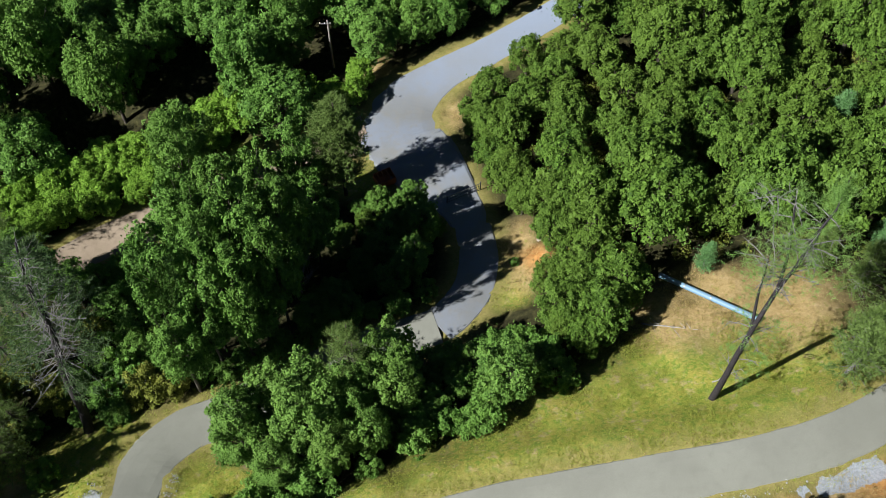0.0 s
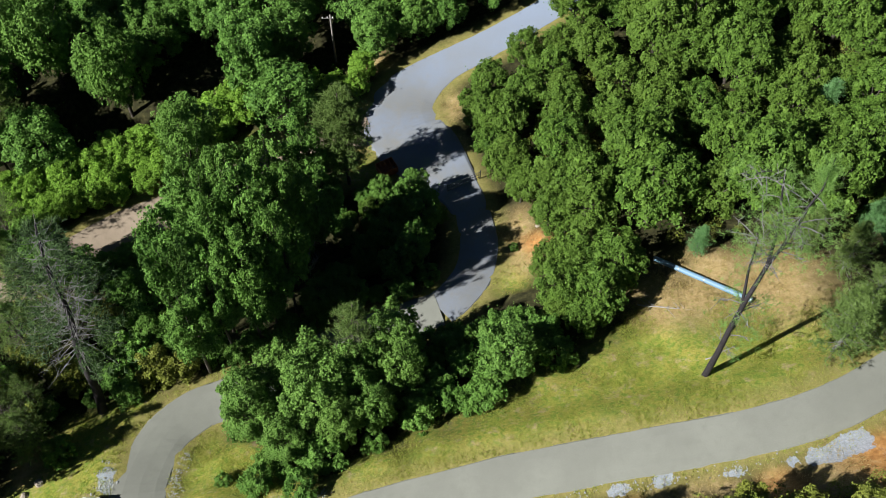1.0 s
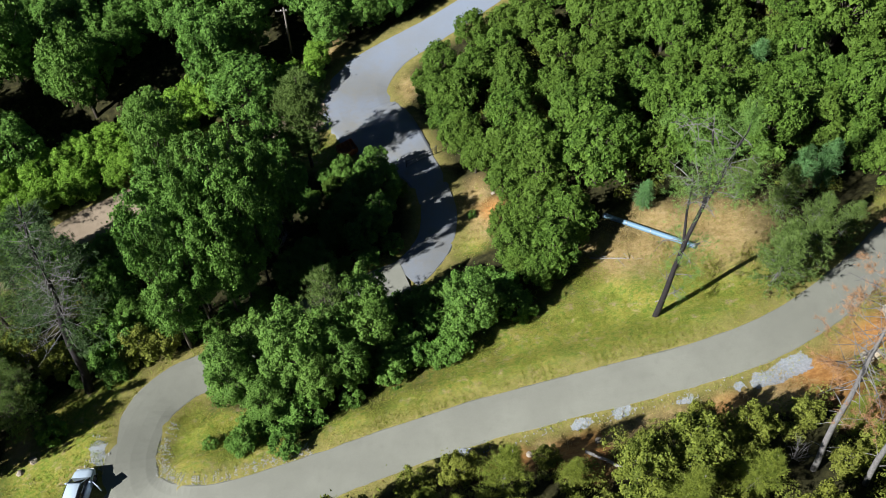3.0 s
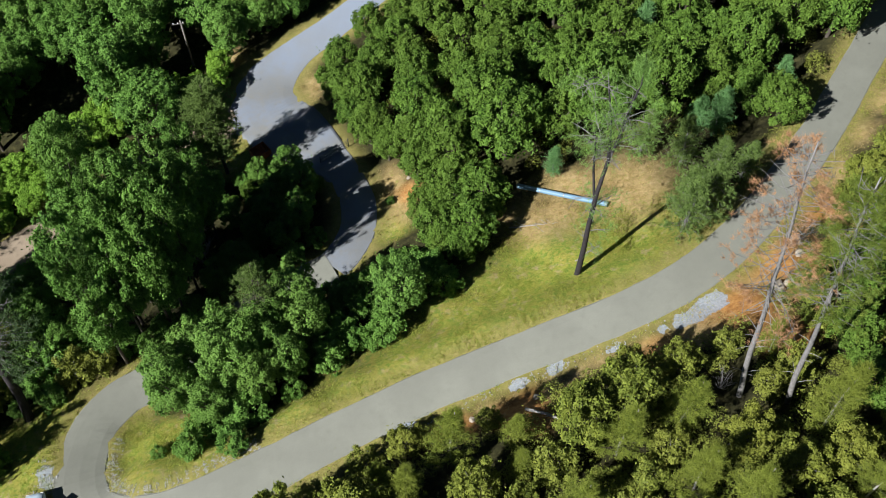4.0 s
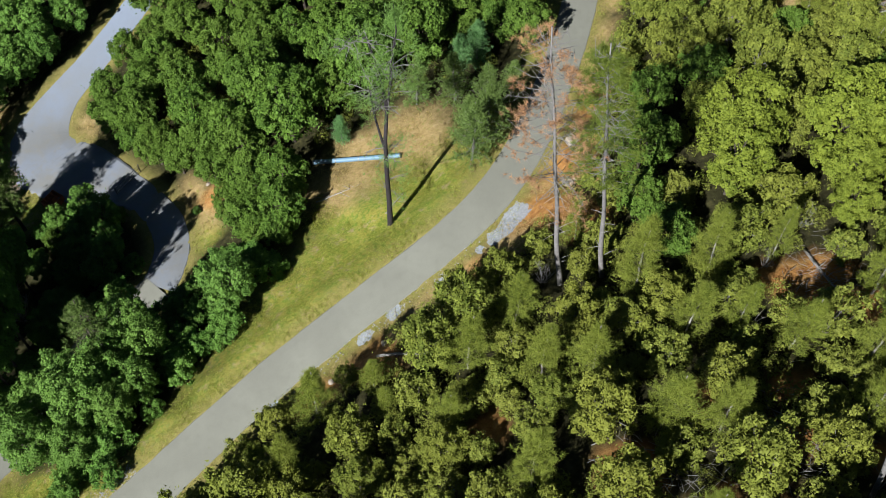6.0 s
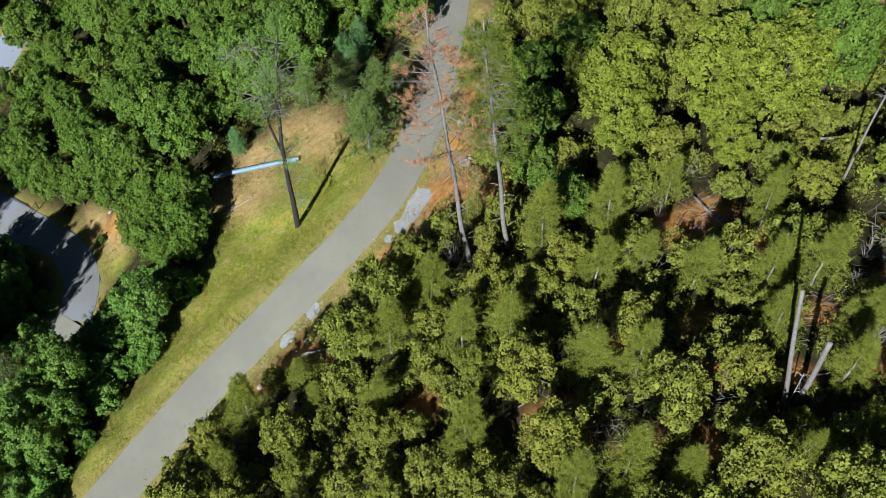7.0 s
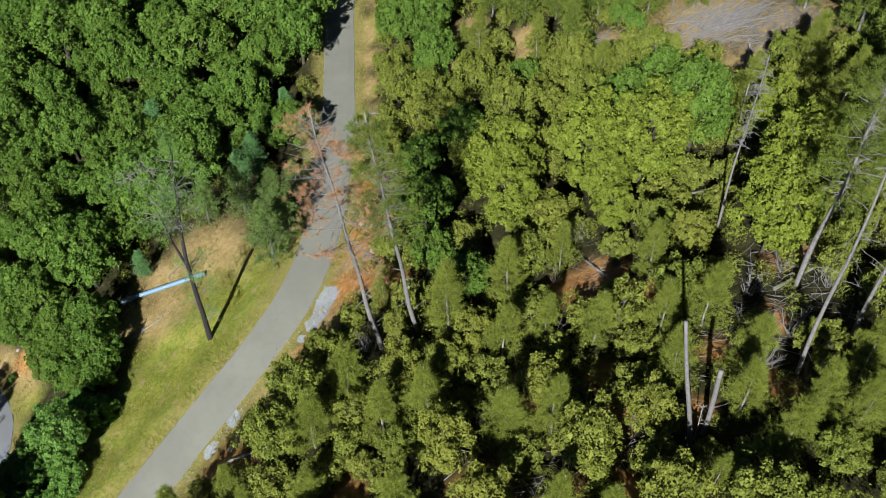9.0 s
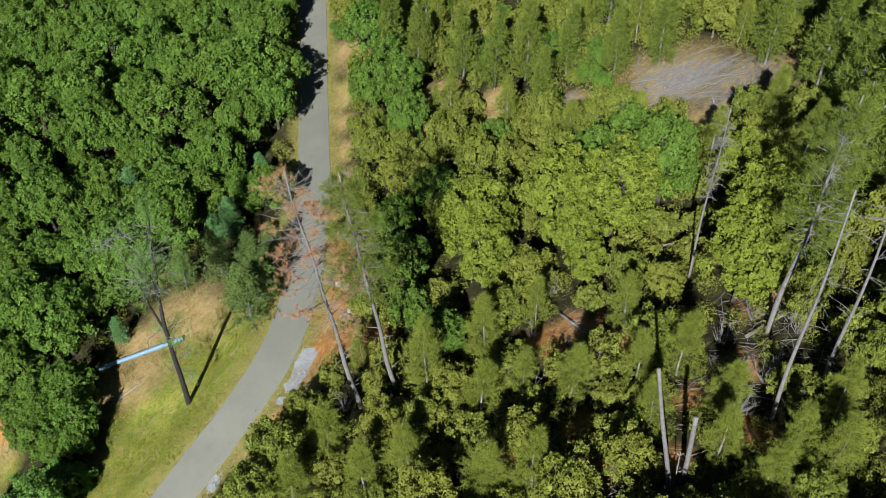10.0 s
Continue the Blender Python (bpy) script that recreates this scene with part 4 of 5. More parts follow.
part("crown", quads_mesh("crown", needle_tufts(r, np.array(at), np.array(out), 12, 0.42, 0.023), 3), GREY_NEEDLE, fork_tree, "thin grey-green needles")
put_at(fork_tree, 20.5, 29.6)
tagged(fork_tree, "leaning forked grey pine with scorched trunk and thin needles", "tree")

# big old pine beside the hairpin
old = conifer("old_pine", 81, 24.0, 4.6, 0.40, 28, 6, 15, SOOTY_NEEDLE, CHARRED, "old pine with many dead grey limbs beside the hairpin", tuft=(9, 0.42, 0.055), trunk_r=0.45, up=0.25, lean=(0.059, 0.17), bare=0.3, patchy=0.28, shape=0.4, single=True, limb_bark=PALE_BARK)
put_at(old, -29.8, 30.4)
# blue-green young pines at the thicket's edge
blue = conifer("blue_pine", 91, 6.5, 1.7, 0.15, 14, 6, 13, BLUE_NEEDLE, PALE_BARK, "blue-green young pine beside the thicket", trunk_r=0.1, up=0.5)
proto("blue", blue)
for x, y, h in [(38.3, 42.6, 6.5), (36.9, 44.0, 5.0), (22.6, 43.6, 4.2), (36.4, 58.3, 7.0), (46.0, 46.0, 5.0)]:
    put("blue", x, y, h / 6.5, 1.6, group="blue-green pines")


# ---- fill of the woods ----
def inside(x, y, poly):
    c = False
    for (ax, ay), (bx, by) in zip(poly, poly[1:] + poly[:1]):
        if (ay > y) != (by > y) and x < (bx - ax) * (y - ay) / (by - ay) + ax:
            c = not c
    return c


# the stretch of hillside that the woods cover
WOODED = [(-66, 100), (-48, 16), (24, -33), (40, -33), (97, -8), (87, 50), (58, 123), (-62, 104)]


def fill(poly, kinds, gap, sizes, unit_r, group, tries, clear=1.0, open_spots=(), label="", tall=(0.85, 1.2), most=999):
    xs, ys = [p[0] for p in poly], [p[1] for p in poly]
    count = 0
    for k in range(tries):
        if count >= most:
            break
        x, y = random.uniform(min(xs), max(xs)), random.uniform(min(ys), max(ys))
        s = random.uniform(*sizes)
        rad = s * unit_r
        if not inside(x, y, poly) or not inside(x, y, WOODED):
            continue
        if any((x - a) ** 2 + (y - bq) ** 2 < ((rad + c) * gap) ** 2 for a, bq, c in TAKEN):
            continue
        if any((x - a) ** 2 + (y - bq) ** 2 < (c + 0.4 * rad) ** 2 for a, bq, c in open_spots):
            continue
        if float(land(np.array([x]), np.array([y]))[1][0]) < clear * rad:
            continue
        put(random.choice(kinds), x, y, s, rad, tall=random.uniform(*tall), group=group, label=label)
        count += 1
    return count


random.seed(4)
put("live0", 58.0, 55.0, 1.35, 3.0, group="hillside thicket")
THICKET = [(10, 40), (9.5, 52), (5, 57.5), (4.5, 62), (5.5, 68), (9, 73), (14, 77.5), (24, 86), (44, 102), (50, 118), (72, 124), (86, 84), (72, 68), (60, 56), (50, 46.5), (42, 39.5), (36, 40.5), (33, 43.4), (26, 44.0), (20.5, 45.4), (17, 43.4), (15.4, 40)]
fill(THICKET, LIVES, 0.66, (0.85, 1.5), 2.4, "hillside thicket", 2500, 0.7, STRAW_AT + [(8.6, 46.0, 2.4), (9.4, 49.6, 1.6)], tall=(0.95, 1.4))
CREEK = [(-37, 71, 6.0), (-46, 70, 6), (-29.5, 71.5, 3.5), (-28.5, 77.0, 3.0), (-12.4, 75.4, 2.8), (-12.0, 72.8, 1.8)]
TRACK_OPEN = [(-7.0, 57.6, 2.6), (-5.2, 57.0, 2.0), (-9.5, 58.5, 1.6), (-34, 53.6, 3.6), (-30, 55.2, 3.0), (-23, 59.6, 2.6), (-37, 51.5, 3.0)]
fill([(-66, 60), (-40, 59), (-22, 67), (-9, 77), (3, 82), (15, 90), (24, 98), (12, 104), (-66, 104), (-66, 70)], OAKS, 0.62, (0.9, 1.5), 3.0, "oaks beyond the track", 1000, 0.9, CREEK + TRACK_OPEN)
fill([(-50, 50), (-40, 52.5), (-34, 56.6), (-24, 61.8), (-24, 67), (-34, 64), (-48, 60)], ["band0", "band1"], 0.45, (0.6, 1.0), 2.0, "willow bushes along the track", 400, 0.7, (), "", (0.8, 1.1), 40)
fill([(-22, 34), (-12, 37.5), (-1, 43), (0, 54), (-7, 58), (-14, 61.5), (-22, 57), (-29, 50), (-29, 44), (-27, 36)], OAKS + LIVES, 0.62, (0.28, 0.48), 2.8, "trees inside the bend", 500, 0.9, TRACK_OPEN)
fill([(-27, 36), (-29, 50), (-40, 48), (-54, 44), (-54, 24), (-40, 26), (-33, 32)], BUSHES, 0.6, (0.8, 1.4), 1.5, "bushes beside the hairpin", 500, 0.7, TRACK_OPEN + GRASS_AT)
fill([(-20, 33), (-4, 36.5), (4, 36), (9, 37), (8, 33), (2, 28.5), (-6, 24.5), (-11, 22), (-16, 24)], BUSHES, 0.5, (0.7, 1.3), 1.5, "bushes inside the hairpin", 400, 0.8)
OPEN = [(x, y, 0.85 * q) for x, y, q in SOIL_AT] + STRAW_AT + [(46.8, -5.0, 1.0), (43.5, -14.5, 1.2), (38.0, -14.8, 1.2), (26.0, 13.8, 1.6), (25.9, 11.8, 1.0), (28.9, 10.2, 1.0), (25.2, 12.6, 1.0), (72.5, 9.0, 2.4), (71.0, 13.5, 2.0), (66.5, 4.0, 2.0), (64, 4.6, 1.6), (62, 5.2, 1.4), (64.6, 27.0, 2.0)]
SLOPE = [(-10, 12.5), (0, 16.6), (12, 18.2), (24, 19.0), (32, 20.6), (40, 26.4), (50, 35.8), (62, 47.8), (70, 55.8), (82, 67.4), (95, 66), (95, -8), (64, -20), (36, -30), (20, -18), (4, 0)]
OPEN += [(p[0] + 1.0, p[1] - 3.4, 1.5) for p in UPPER[::5] if 5 < p[0] < 34 and p[1] < 30]
fill(SLOPE, YOUNGS, 0.95, (0.65, 1.2), 1.7, "young pines on the slope", 420, 0.6, OPEN)
fill(SLOPE, ["olive0", "olive1"], 0.70, (0.6, 1.15), 2.3, "scrub oaks on the slope", 1500, 1.1, OPEN, tall=(1.0, 1.5))
fill(SLOPE, BRUSHES, 0.70, (0.6, 1.25), 1.5, "brush on the slope", 3200, 0.9, OPEN, tall=(0.8, 1.4), most=290)
fill([(66, 60), (104, 90), (104, -10), (84, -10), (81, 12), (76, 30), (70, 46)], SLIMS, 0.55, (0.75, 1.3), 2.0, "pines on the far bank", 1500, 0.6, STRAW_AT)
fill([(64, 58), (100, 84), (100, -6), (66, -6), (66, 12), (62, 30)], ["live1", "olive1"], 0.5, (0.4, 0.65), 2.3, "brush on the far bank", 900, 0.9, STRAW_AT + [(66.5, 4.0, 2.0), (64, 4.6, 1.6), (62, 5.2, 1.4)], "low green scrub below the far pines", (0.6, 1.0), 90)


# ---- cut stuff: undergrowth too thick to tell apart ----
def joined_copies(name, key, spots, material, label):
    """Many small plants as one mesh."""
    src = [c for c in PROTO[key][0].children if c.name.startswith("crown")][0].data
    co = np.empty(len(src.vertices) * 3, np.float32)
    src.vertices.foreach_get("co", co)
    co = co.reshape(-1, 3, 3)[::8].reshape(-1, 3)
    out = []
    for x, y, s in spots:
        a = random.uniform(0, 6.28)
        rot = np.array([[math.cos(a), -math.sin(a), 0], [math.sin(a), math.cos(a), 0], [0, 0, 1]])
        out.append((co @ rot.T) * s + np.array([x, y, gz(x, y) - 0.1]))
    tagged(part(name, quads_mesh(name, np.vstack(out).reshape(-1, 3, 3), 3), material), label, "undergrowth", kind="stuff")


random.seed(9)
low = []
for k in range(30000):
    x, y = random.uniform(-10, 98), random.uniform(-30, 72)
    if len(low) > 1500:
        break
    if not (inside(x, y, SLOPE) or inside(x, y, THICKET)):
        continue
    rad = random.uniform(0.4, 0.8)
    if any((x - a) ** 2 + (y - c) ** 2 < (0.4 * d) ** 2 for a, c, d in TAKEN) or any((x - a) ** 2 + (y - c) ** 2 < d * d for a, c, d in STRAW_AT) or any((x - a) ** 2 + (y - c) ** 2 < (0.9 * d) ** 2 for a, c, d in SOIL_AT + OPEN):
        continue
    if float(land(np.array([x]), np.array([y]))[1][0]) < 0.9:
        continue
    low.append((x, y, rad))
joined_copies("undergrowth", "brush1", low, BRUSH, "low olive undergrowth between the shrubs")


# ---- grass and straw ----
def blades(name, spots, count, material, seed, height, label, reach=1.15, gap=0.15):
    r = np.random.default_rng(seed)
    spots = np.array(spots, float)
    w = spots[:, 2] ** 2
    k = r.choice(len(spots), count, p=w / w.sum())
    a, d = r.uniform(0, 6.28, count), np.sqrt(r.random(count)) * spots[k, 2] * reach
    x, y = spots[k, 0] + np.cos(a) * d, spots[k, 1] + np.sin(a) * d
    z, e = land(x, y)
    thick = np.array([noise.noise(Vector((p * 0.45, q * 0.45, seed))) for p, q in zip(x, y)])
    keep = (e > gap) & (thick + r.normal(0, 0.9, count) > -0.4)
    x, y, z = x[keep], y[keep], z[keep]
    m = len(x)
    idx = np.repeat(np.arange(m), 3)
    base = np.stack([x, y, z - 0.05], 1)[idx] + r.normal(0, 0.07, (3 * m, 3)) * [1, 1, 0]
    ln = height * r.uniform(0.5, 1.4, (3 * m, 1))
    tip = base + np.concatenate([r.normal(0, 0.9, (3 * m, 2)) * ln, ln], 1)
    b2 = r.uniform(0, 6.28, 3 * m)
    s = np.stack([np.cos(b2), np.sin(b2), 0 * b2], 1) * 0.022
    tagged(part(name, quads_mesh(name, np.stack([base - s, base + s, tip], 1), 3), material), label, "grass", kind="stuff")


ROADSIDE = [(p[0], p[1], p[2] / 2 + 1.5) for p in UPPER[::4] if -40 < p[0] < 85]
blades("grass", GRASS_AT, 80000, GRASS_BLADE, 1, 0.10, "green and yellow grass on the clearing")
blades("dry_grass", STRAW_AT, 34000, STRAW_BLADE, 2, 0.17, "dry straw-coloured grass on the slope")
blades("verge_grass", ROADSIDE, 36000, GRASS_BLADE, 3, 0.18, "rough grass along the road's edges", 1.0)
blades("verge_straw", ROADSIDE, 13000, STRAW_BLADE, 4, 0.16, "dry grass along the road's edges", 1.0)


# ---- stones ----
def lump(r, size, flat=0.6, rough=0.25, detail=1):
    bm = bmesh.new()
    bmesh.ops.create_icosphere(bm, subdivisions=detail, radius=size)
    for v in bm.verts:
        v.co *= 1 + r.uniform(-rough, rough)
        v.co.z *= flat
    return bm


STONE = grain_mat("pale_stone", [(0.3, (0.20, 0.205, 0.21)), (0.7, (0.36, 0.375, 0.39))], 2.5)
WARM_STONE = grain_mat("warm_stone", [(0.3, (0.19, 0.165, 0.135)), (0.7, (0.38, 0.34, 0.29))], 2.0)


def stones(name, where, size, material, seed, label):
    """Small stones as one mesh; where is rows of x, y."""
    r = np.random.default_rng(seed)
    v, f = [], []
    for x, y in where:
        bm = lump(r, size * r.uniform(0.5, 1.5), 0.65, 0.3)
        o, z, turn = len(v), gz(x, y), r.uniform(0, 6.28)
        for q in bm.verts:
            v.append((x + q.co.x * math.cos(turn) * 1.2 - q.co.y * math.sin(turn), y + q.co.x * math.sin(turn) * 1.2 + q.co.y * math.cos(turn), z + q.co.z))
        f += [tuple(q.index + o for q in face.verts) for face in bm.faces]
        bm.free()
    tagged(part(name, mesh_of(name, v, f), material), label, "stones", kind="stuff")


def beside(line, lo, hi, off, spread, count, seed):
    """Points along a stretch of road, off metres past its left edge (negative: right)."""
    r = np.random.default_rng(seed)
    t = np.gradient(line[:, :2], axis=0)
    t /= np.linalg.norm(t, axis=1)[:, None]
    pick = [k for k in range(len(line)) if lo(line[k]) and hi(line[k])]
    out = []
    for k in r.choice(pick, count):
        o = math.copysign(line[k, 2] / 2, off) + off + r.normal(0, spread)
        out.append((line[k, 0] - t[k, 1] * o + r.normal(0, 0.2), line[k, 1] + t[k, 0] * o + r.normal(0, 0.2)))
    return out


stones("stone_border", beside(UPPER, lambda p: p[0] < -8 and p[1] < 27, lambda p: True, 0.60, 0.22, 1500, 1), 0.042, STONE, 1, "border of pale stones inside the hairpin")
stones("verge_stones", [(x + q * 0.8 * math.cos(k * 2.4), y + q * 0.8 * math.sin(k * 2.4) * 0.6) for k in range(14) for x, y, q in GRAVEL_AT] + beside(UPPER, lambda p: 3 < p[0] < 26, lambda p: p[1] < 26, -0.55, 0.3, 130, 2) + beside(UPPER, lambda p: p[0] < -26.2 or (p[0] < -22 and 21 < p[1] < 25), lambda p: True, -0.8, 0.5, 120, 3), 0.055, STONE, 2, "scattered pale stones on the verge")
for x, y, s in [(-33.3, 23.4, 0.42), (-34.2, 22.3, 0.35), (38.9, 27.0, 0.7), (34.8, 22.2, 0.55), (35.8, 22.0, 0.6), (38.3, 25.2, 0.45), (9.0, 49.0, 0.25), (59.8, 24.7, 0.6), (13.5, 18.0, 0.35), (8.2, 17.8, 0.3)]:
    r = np.random.default_rng(int(abs(x * 10)))
    rock = tagged(part("boulder", lump(r, s, 0.75, 0.2, 2), WARM_STONE), "weathered pale boulder half sunk in the soil", "rock", group="boulders")
    rock.location, rock.rotation_euler = (x, y, gz(x, y) + 0.15 * s), (0.2, 0.1, x)


def patch(name, x, y, rx, ry, turn, material, label, seed, lift=0.05, rings=10, seg=60):
    """A thin spill of gravel lying on the slope, uneven at its rim."""
    r = np.random.default_rng(seed)
    v, f = [], []
    jag = 1 + 0.55 * np.convolve(np.tile(r.normal(0, 1, seg), 3), np.hanning(9) / 4, "same")[seg : 2 * seg]
    for i in range(rings + 1):
        for s in range(seg):
            a, q = 2 * math.pi * s / seg, i / rings
            px, py = math.cos(a) * rx * q * jag[s], math.sin(a) * ry * q * jag[s]
            wx_, wy_ = x + px * math.cos(turn) - py * math.sin(turn), y + px * math.sin(turn) + py * math.cos(turn)
            v.append((wx_, wy_, lift * (1.0 if q < 0.8 else 1.0 - 8 * (q - 0.8)) + r.normal(0, 0.006)))
    zs, es = land(np.array([p[0] for p in v]), np.array([p[1] for p in v]))
    zs = zs + [0.28 * min(1, max(0, e / 4)) * noise.fractal(Vector((p[0] * 0.22, p[1] * 0.22, 0)), 1.0, 2.0, 4) for p, e in zip(v, es)]
    v = [(p[0], p[1], p[2] + z) for p, z in zip(v, zs)]
    for i in range(rings):
        for s in range(seg):
            f.append((i * seg + s, (i + 1) * seg + s, (i + 1) * seg + (s + 1) % seg, i * seg + (s + 1) % seg))
    return tagged(part(name, mesh_of(name, v, f), material), label, "gravel", kind="structure")


GRAVEL = grain_mat("blue_grey_gravel", [(0.3, (0.20, 0.232, 0.275)), (0.7, (0.34, 0.385, 0.45))], 1.6, fine=9.0)
patch("gravel_patch", 2.7, 18.7, 1.1, 0.32, 0.25, GRAVEL, "pale gravel washed onto the asphalt edge", 11, 0.22)


BANK = grain_mat("bare_bank_soil", [(0.3, (0.20, 0.150, 0.085)), (0.7, (0.35, 0.28, 0.185))], 0.8, fine=7.0)
patch("bare_bank_1", 68.4, 3.9, 4.0, 0.7, 0.54, BANK, "bare grey-tan gully below the bank", 22, 0.09, 10, 40)
patch("bare_bank_2", 65.9, 35.7, 2.4, 0.9, -1.06, BANK, "bare grey-tan shelf below the pines", 24, 0.14, 8, 36)

# ---- pipe, fallen wood ----
def cylinder_between(a, c, r0, r1=None, sides=14, rings=2):
    a, c = Vector(a), Vector(c)
    v, f = tube([a.lerp(c, k / (rings - 1)) for k in range(rings)], list(np.linspace(r0, r1 or r0, rings)), sides)
    f.append(tuple(range(sides))[::-1])
    return v, f


BLUE_PAINT = plain_mat("blue_paint", (0.15, 0.27, 0.40), 0.4)
STEEL = plain_mat("dull_steel", (0.33, 0.35, 0.37), 0.5, 0.8)
pa, pb = Vector((18.9, 43.2, 0)), Vector((25.9, 37.1, 0))
pa.z, pb.z = gz(pa.x, pa.y) + 0.2, gz(pb.x, pb.y) + 0.2
top_gap = max(gz(*pa.lerp(pb, t).xy) + 0.12 - pa.lerp(pb, t).z for t in np.linspace(0, 1, 12))
pa.z, pb.z = pa.z + max(0, top_gap), pb.z + max(0, top_gap)
pipe = new("water_pipe")
pipe.location = pa
axis = pb - pa
turn = axis.to_track_quat("Z", "Y").to_matrix()
bm = bmesh.new()
ln, seg = axis.length, 20
rows_ = []
for rad, h in ((0.20, 0.0), (0.24, 0.0), (0.24, ln), (0.20, ln)):
    rows_.append([bm.verts.new(turn @ Vector((math.cos(6.2832 * s / seg) * rad, math.sin(6.2832 * s / seg) * rad, h))) for s in range(seg)])
for i in range(4):
    for s in range(seg):
        bm.faces.new((rows_[i][s], rows_[i][(s + 1) % seg], rows_[(i + 1) % 4][(s + 1) % seg], rows_[(i + 1) % 4][s]))
bmesh.ops.recalc_face_normals(bm, faces=bm.faces)
part("barrel", bm, BLUE_PAINT, pipe)
for d in (0.04, 2.6, 5.2, ln - 0.14):
    v, f = cylinder_between(turn @ Vector((0, 0, d)), turn @ Vector((0, 0, d + 0.1)), 0.262, None, 20)
    part("collar", mesh_of("collar", v, f), STEEL, pipe)
tagged(pipe, "pale blue water pipe lying across the dry clearing", "pipe")


def fallen(name, a, c, r0, r1, material, label, twigs=6, seed=1, spread=1.0):
    """A fallen stem lying on the slope with stubs of branches."""
    r = np.random.default_rng(seed)
    thing = new(name)
    pts = []
    for t in np.linspace(0, 1, 7):
        x, y = a[0] + (c[0] - a[0]) * t + r.normal(0, 0.05), a[1] + (c[1] - a[1]) * t + r.normal(0, 0.05)
        pts.append(Vector((x, y, gz(x, y) + (r0 + (r1 - r0) * t) * 0.7 + 0.06)))
    o = pts[0].copy()
    pts = [p - o for p in pts]
    v, f = tube(pts, list(np.linspace(r0, r1, 7)), 8)
    f.append(tuple(range(8))[::-1])
    part("stem", mesh_of("stem", v, f), material, thing, smooth=True)
    for k in range(twigs):
        s = pts[0].lerp(pts[-1], r.uniform(0.15, 0.98))
        e = s + Vector((r.normal(0, 0.6), r.normal(0, 0.6), abs(r.normal(0, 0.35)))) * spread
        part("branch", join_tubes("branch", [tube([s, s.lerp(e, 0.5) + Vector((0, 0, 0.06)), e], [r1 * 0.5 + 0.01, r1 * 0.35 + 0.006, 0.005], 4)]), material, thing)
    thing.location = o
    return tagged(thing, label, "fallen wood")


fallen("fallen_branch", (16.6, 37.9), (20.9, 36.7), 0.075, 0.025, DEAD_WOOD, "bleached fallen branch on dry grass", 18, 1, 1.3)
fallen("fallen_branch", (20.9, 31.3), (23.6, 32.5), 0.06, 0.02, DEAD_WOOD, "bleached fallen branch on dry grass", 10, 2, 1.2)
fallen("fallen_log", (65.2, 1.9), (72.5, 6.2), 0.22, 0.12, DEAD_WOOD, "long grey trunk fallen down the bare bank", 14, 3)
fallen("fallen_log", (50.4, 0.9), (51.8, -1.7), 0.16, 0.13, DEAD_WOOD, "short pale log lying among oaks", 2, 4)
fallen("fallen_log", (65.8, 23.6), (69.8, 17.0), 0.15, 0.1, DEAD_WOOD, "grey log lying along the foot of the bank", 8, 5)
fallen("fallen_log", (66.8, 23.2), (68.9, 20.6), 0.12, 0.08, DEAD_WOOD, "grey log lying along the foot of the bank", 6, 6)
fallen("fallen_log", (12.2, 16.9), (14.8, 14.5), 0.14, 0.1, DEAD_WOOD, "pale log on the cut bank above the road", 4, 7)
fallen("fallen_log", (36.0, -14.5), (41.5, -12.5), 0.14, 0.07, DEAD_WOOD, "weathered log at the foot of dead trunks", 10, 8)
fallen("fallen_log", (43.2, -11.6), (47.4, -13.5), 0.15, 0.08, PALE_BARK, "weathered log on the burnt slope", 8, 9)
fallen("fallen_log", (41.5, 3.0), (38.6, -4.4), 0.12, 0.06, DEAD_WOOD, "thin weathered log on red soil", 10, 10)
fallen("fallen_log", (74.5, 0.8), (79.5, 4.5), 0.12, 0.06, DEAD_WOOD, "thin grey log on the bare bank", 8, 11)


def sticks(name, x, y, rx, ry, count, ln, label, seed, lie=0.8, aim=None, thick=1.0):
    """A heap of dead sticks as one mesh."""
    r = np.random.default_rng(seed)
    tubes = []
    for k in range(count):
        px, py = x + r.normal(0, rx * 0.5), y + r.normal(0, ry * 0.5)
        a = (aim + r.normal(0, 0.6)) if aim is not None else r.uniform(0, 6.28)
        L = ln * r.uniform(0.35, 1.2)
        s = Vector((px, py, gz(px, py) + r.uniform(0.08, 0.45)))
        ex, ey = px + math.cos(a) * L, py + math.sin(a) * L
        e = Vector((ex, ey, gz(ex, ey) + r.uniform(0.08, 0.55) + (1 - lie) * L * r.uniform(0, 1)))
        w = (0.016 + 0.03 * r.random() ** 2) * thick
        tubes.append(tube([s, s.lerp(e, 0.5) + Vector((r.normal(0, 0.07 * L), r.normal(0, 0.07 * L), 0.08)), e], [w, w * 0.8, w * 0.3], 4))
    return tagged(part(name, join_tubes(name, tubes), PALE_BARK), label, "slash", kind="stuff")


sticks("slash_pile", 73.6, 11.4, 4.2, 4.8, 330, 4.0, "heap of grey cut branches on the bare bank", 1, 0.95, -0.3, 1.5)
sticks("slash_pile", 76.0, 3.8, 4.0, 5.0, 170, 3.0, "cut branches strewn over the bare bank", 12, 0.95, 0.5, 1.2)
sticks("slash_pile", 72.5, 4.0, 2.2, 3.0, 130, 2.4, "scattered grey branches on the bare bank", 2, 0.9, 0.6)
sticks("slash_pile", 68.5, 20.0, 2.0, 4.0, 110, 2.0, "scattered grey branches below the pines", 3)
sticks("dead_sticks", 40.0, 0.0, 3.4, 5.5, 220, 1.2, "dead sticks strewn on red soil", 4, 0.9, None, 0.7)
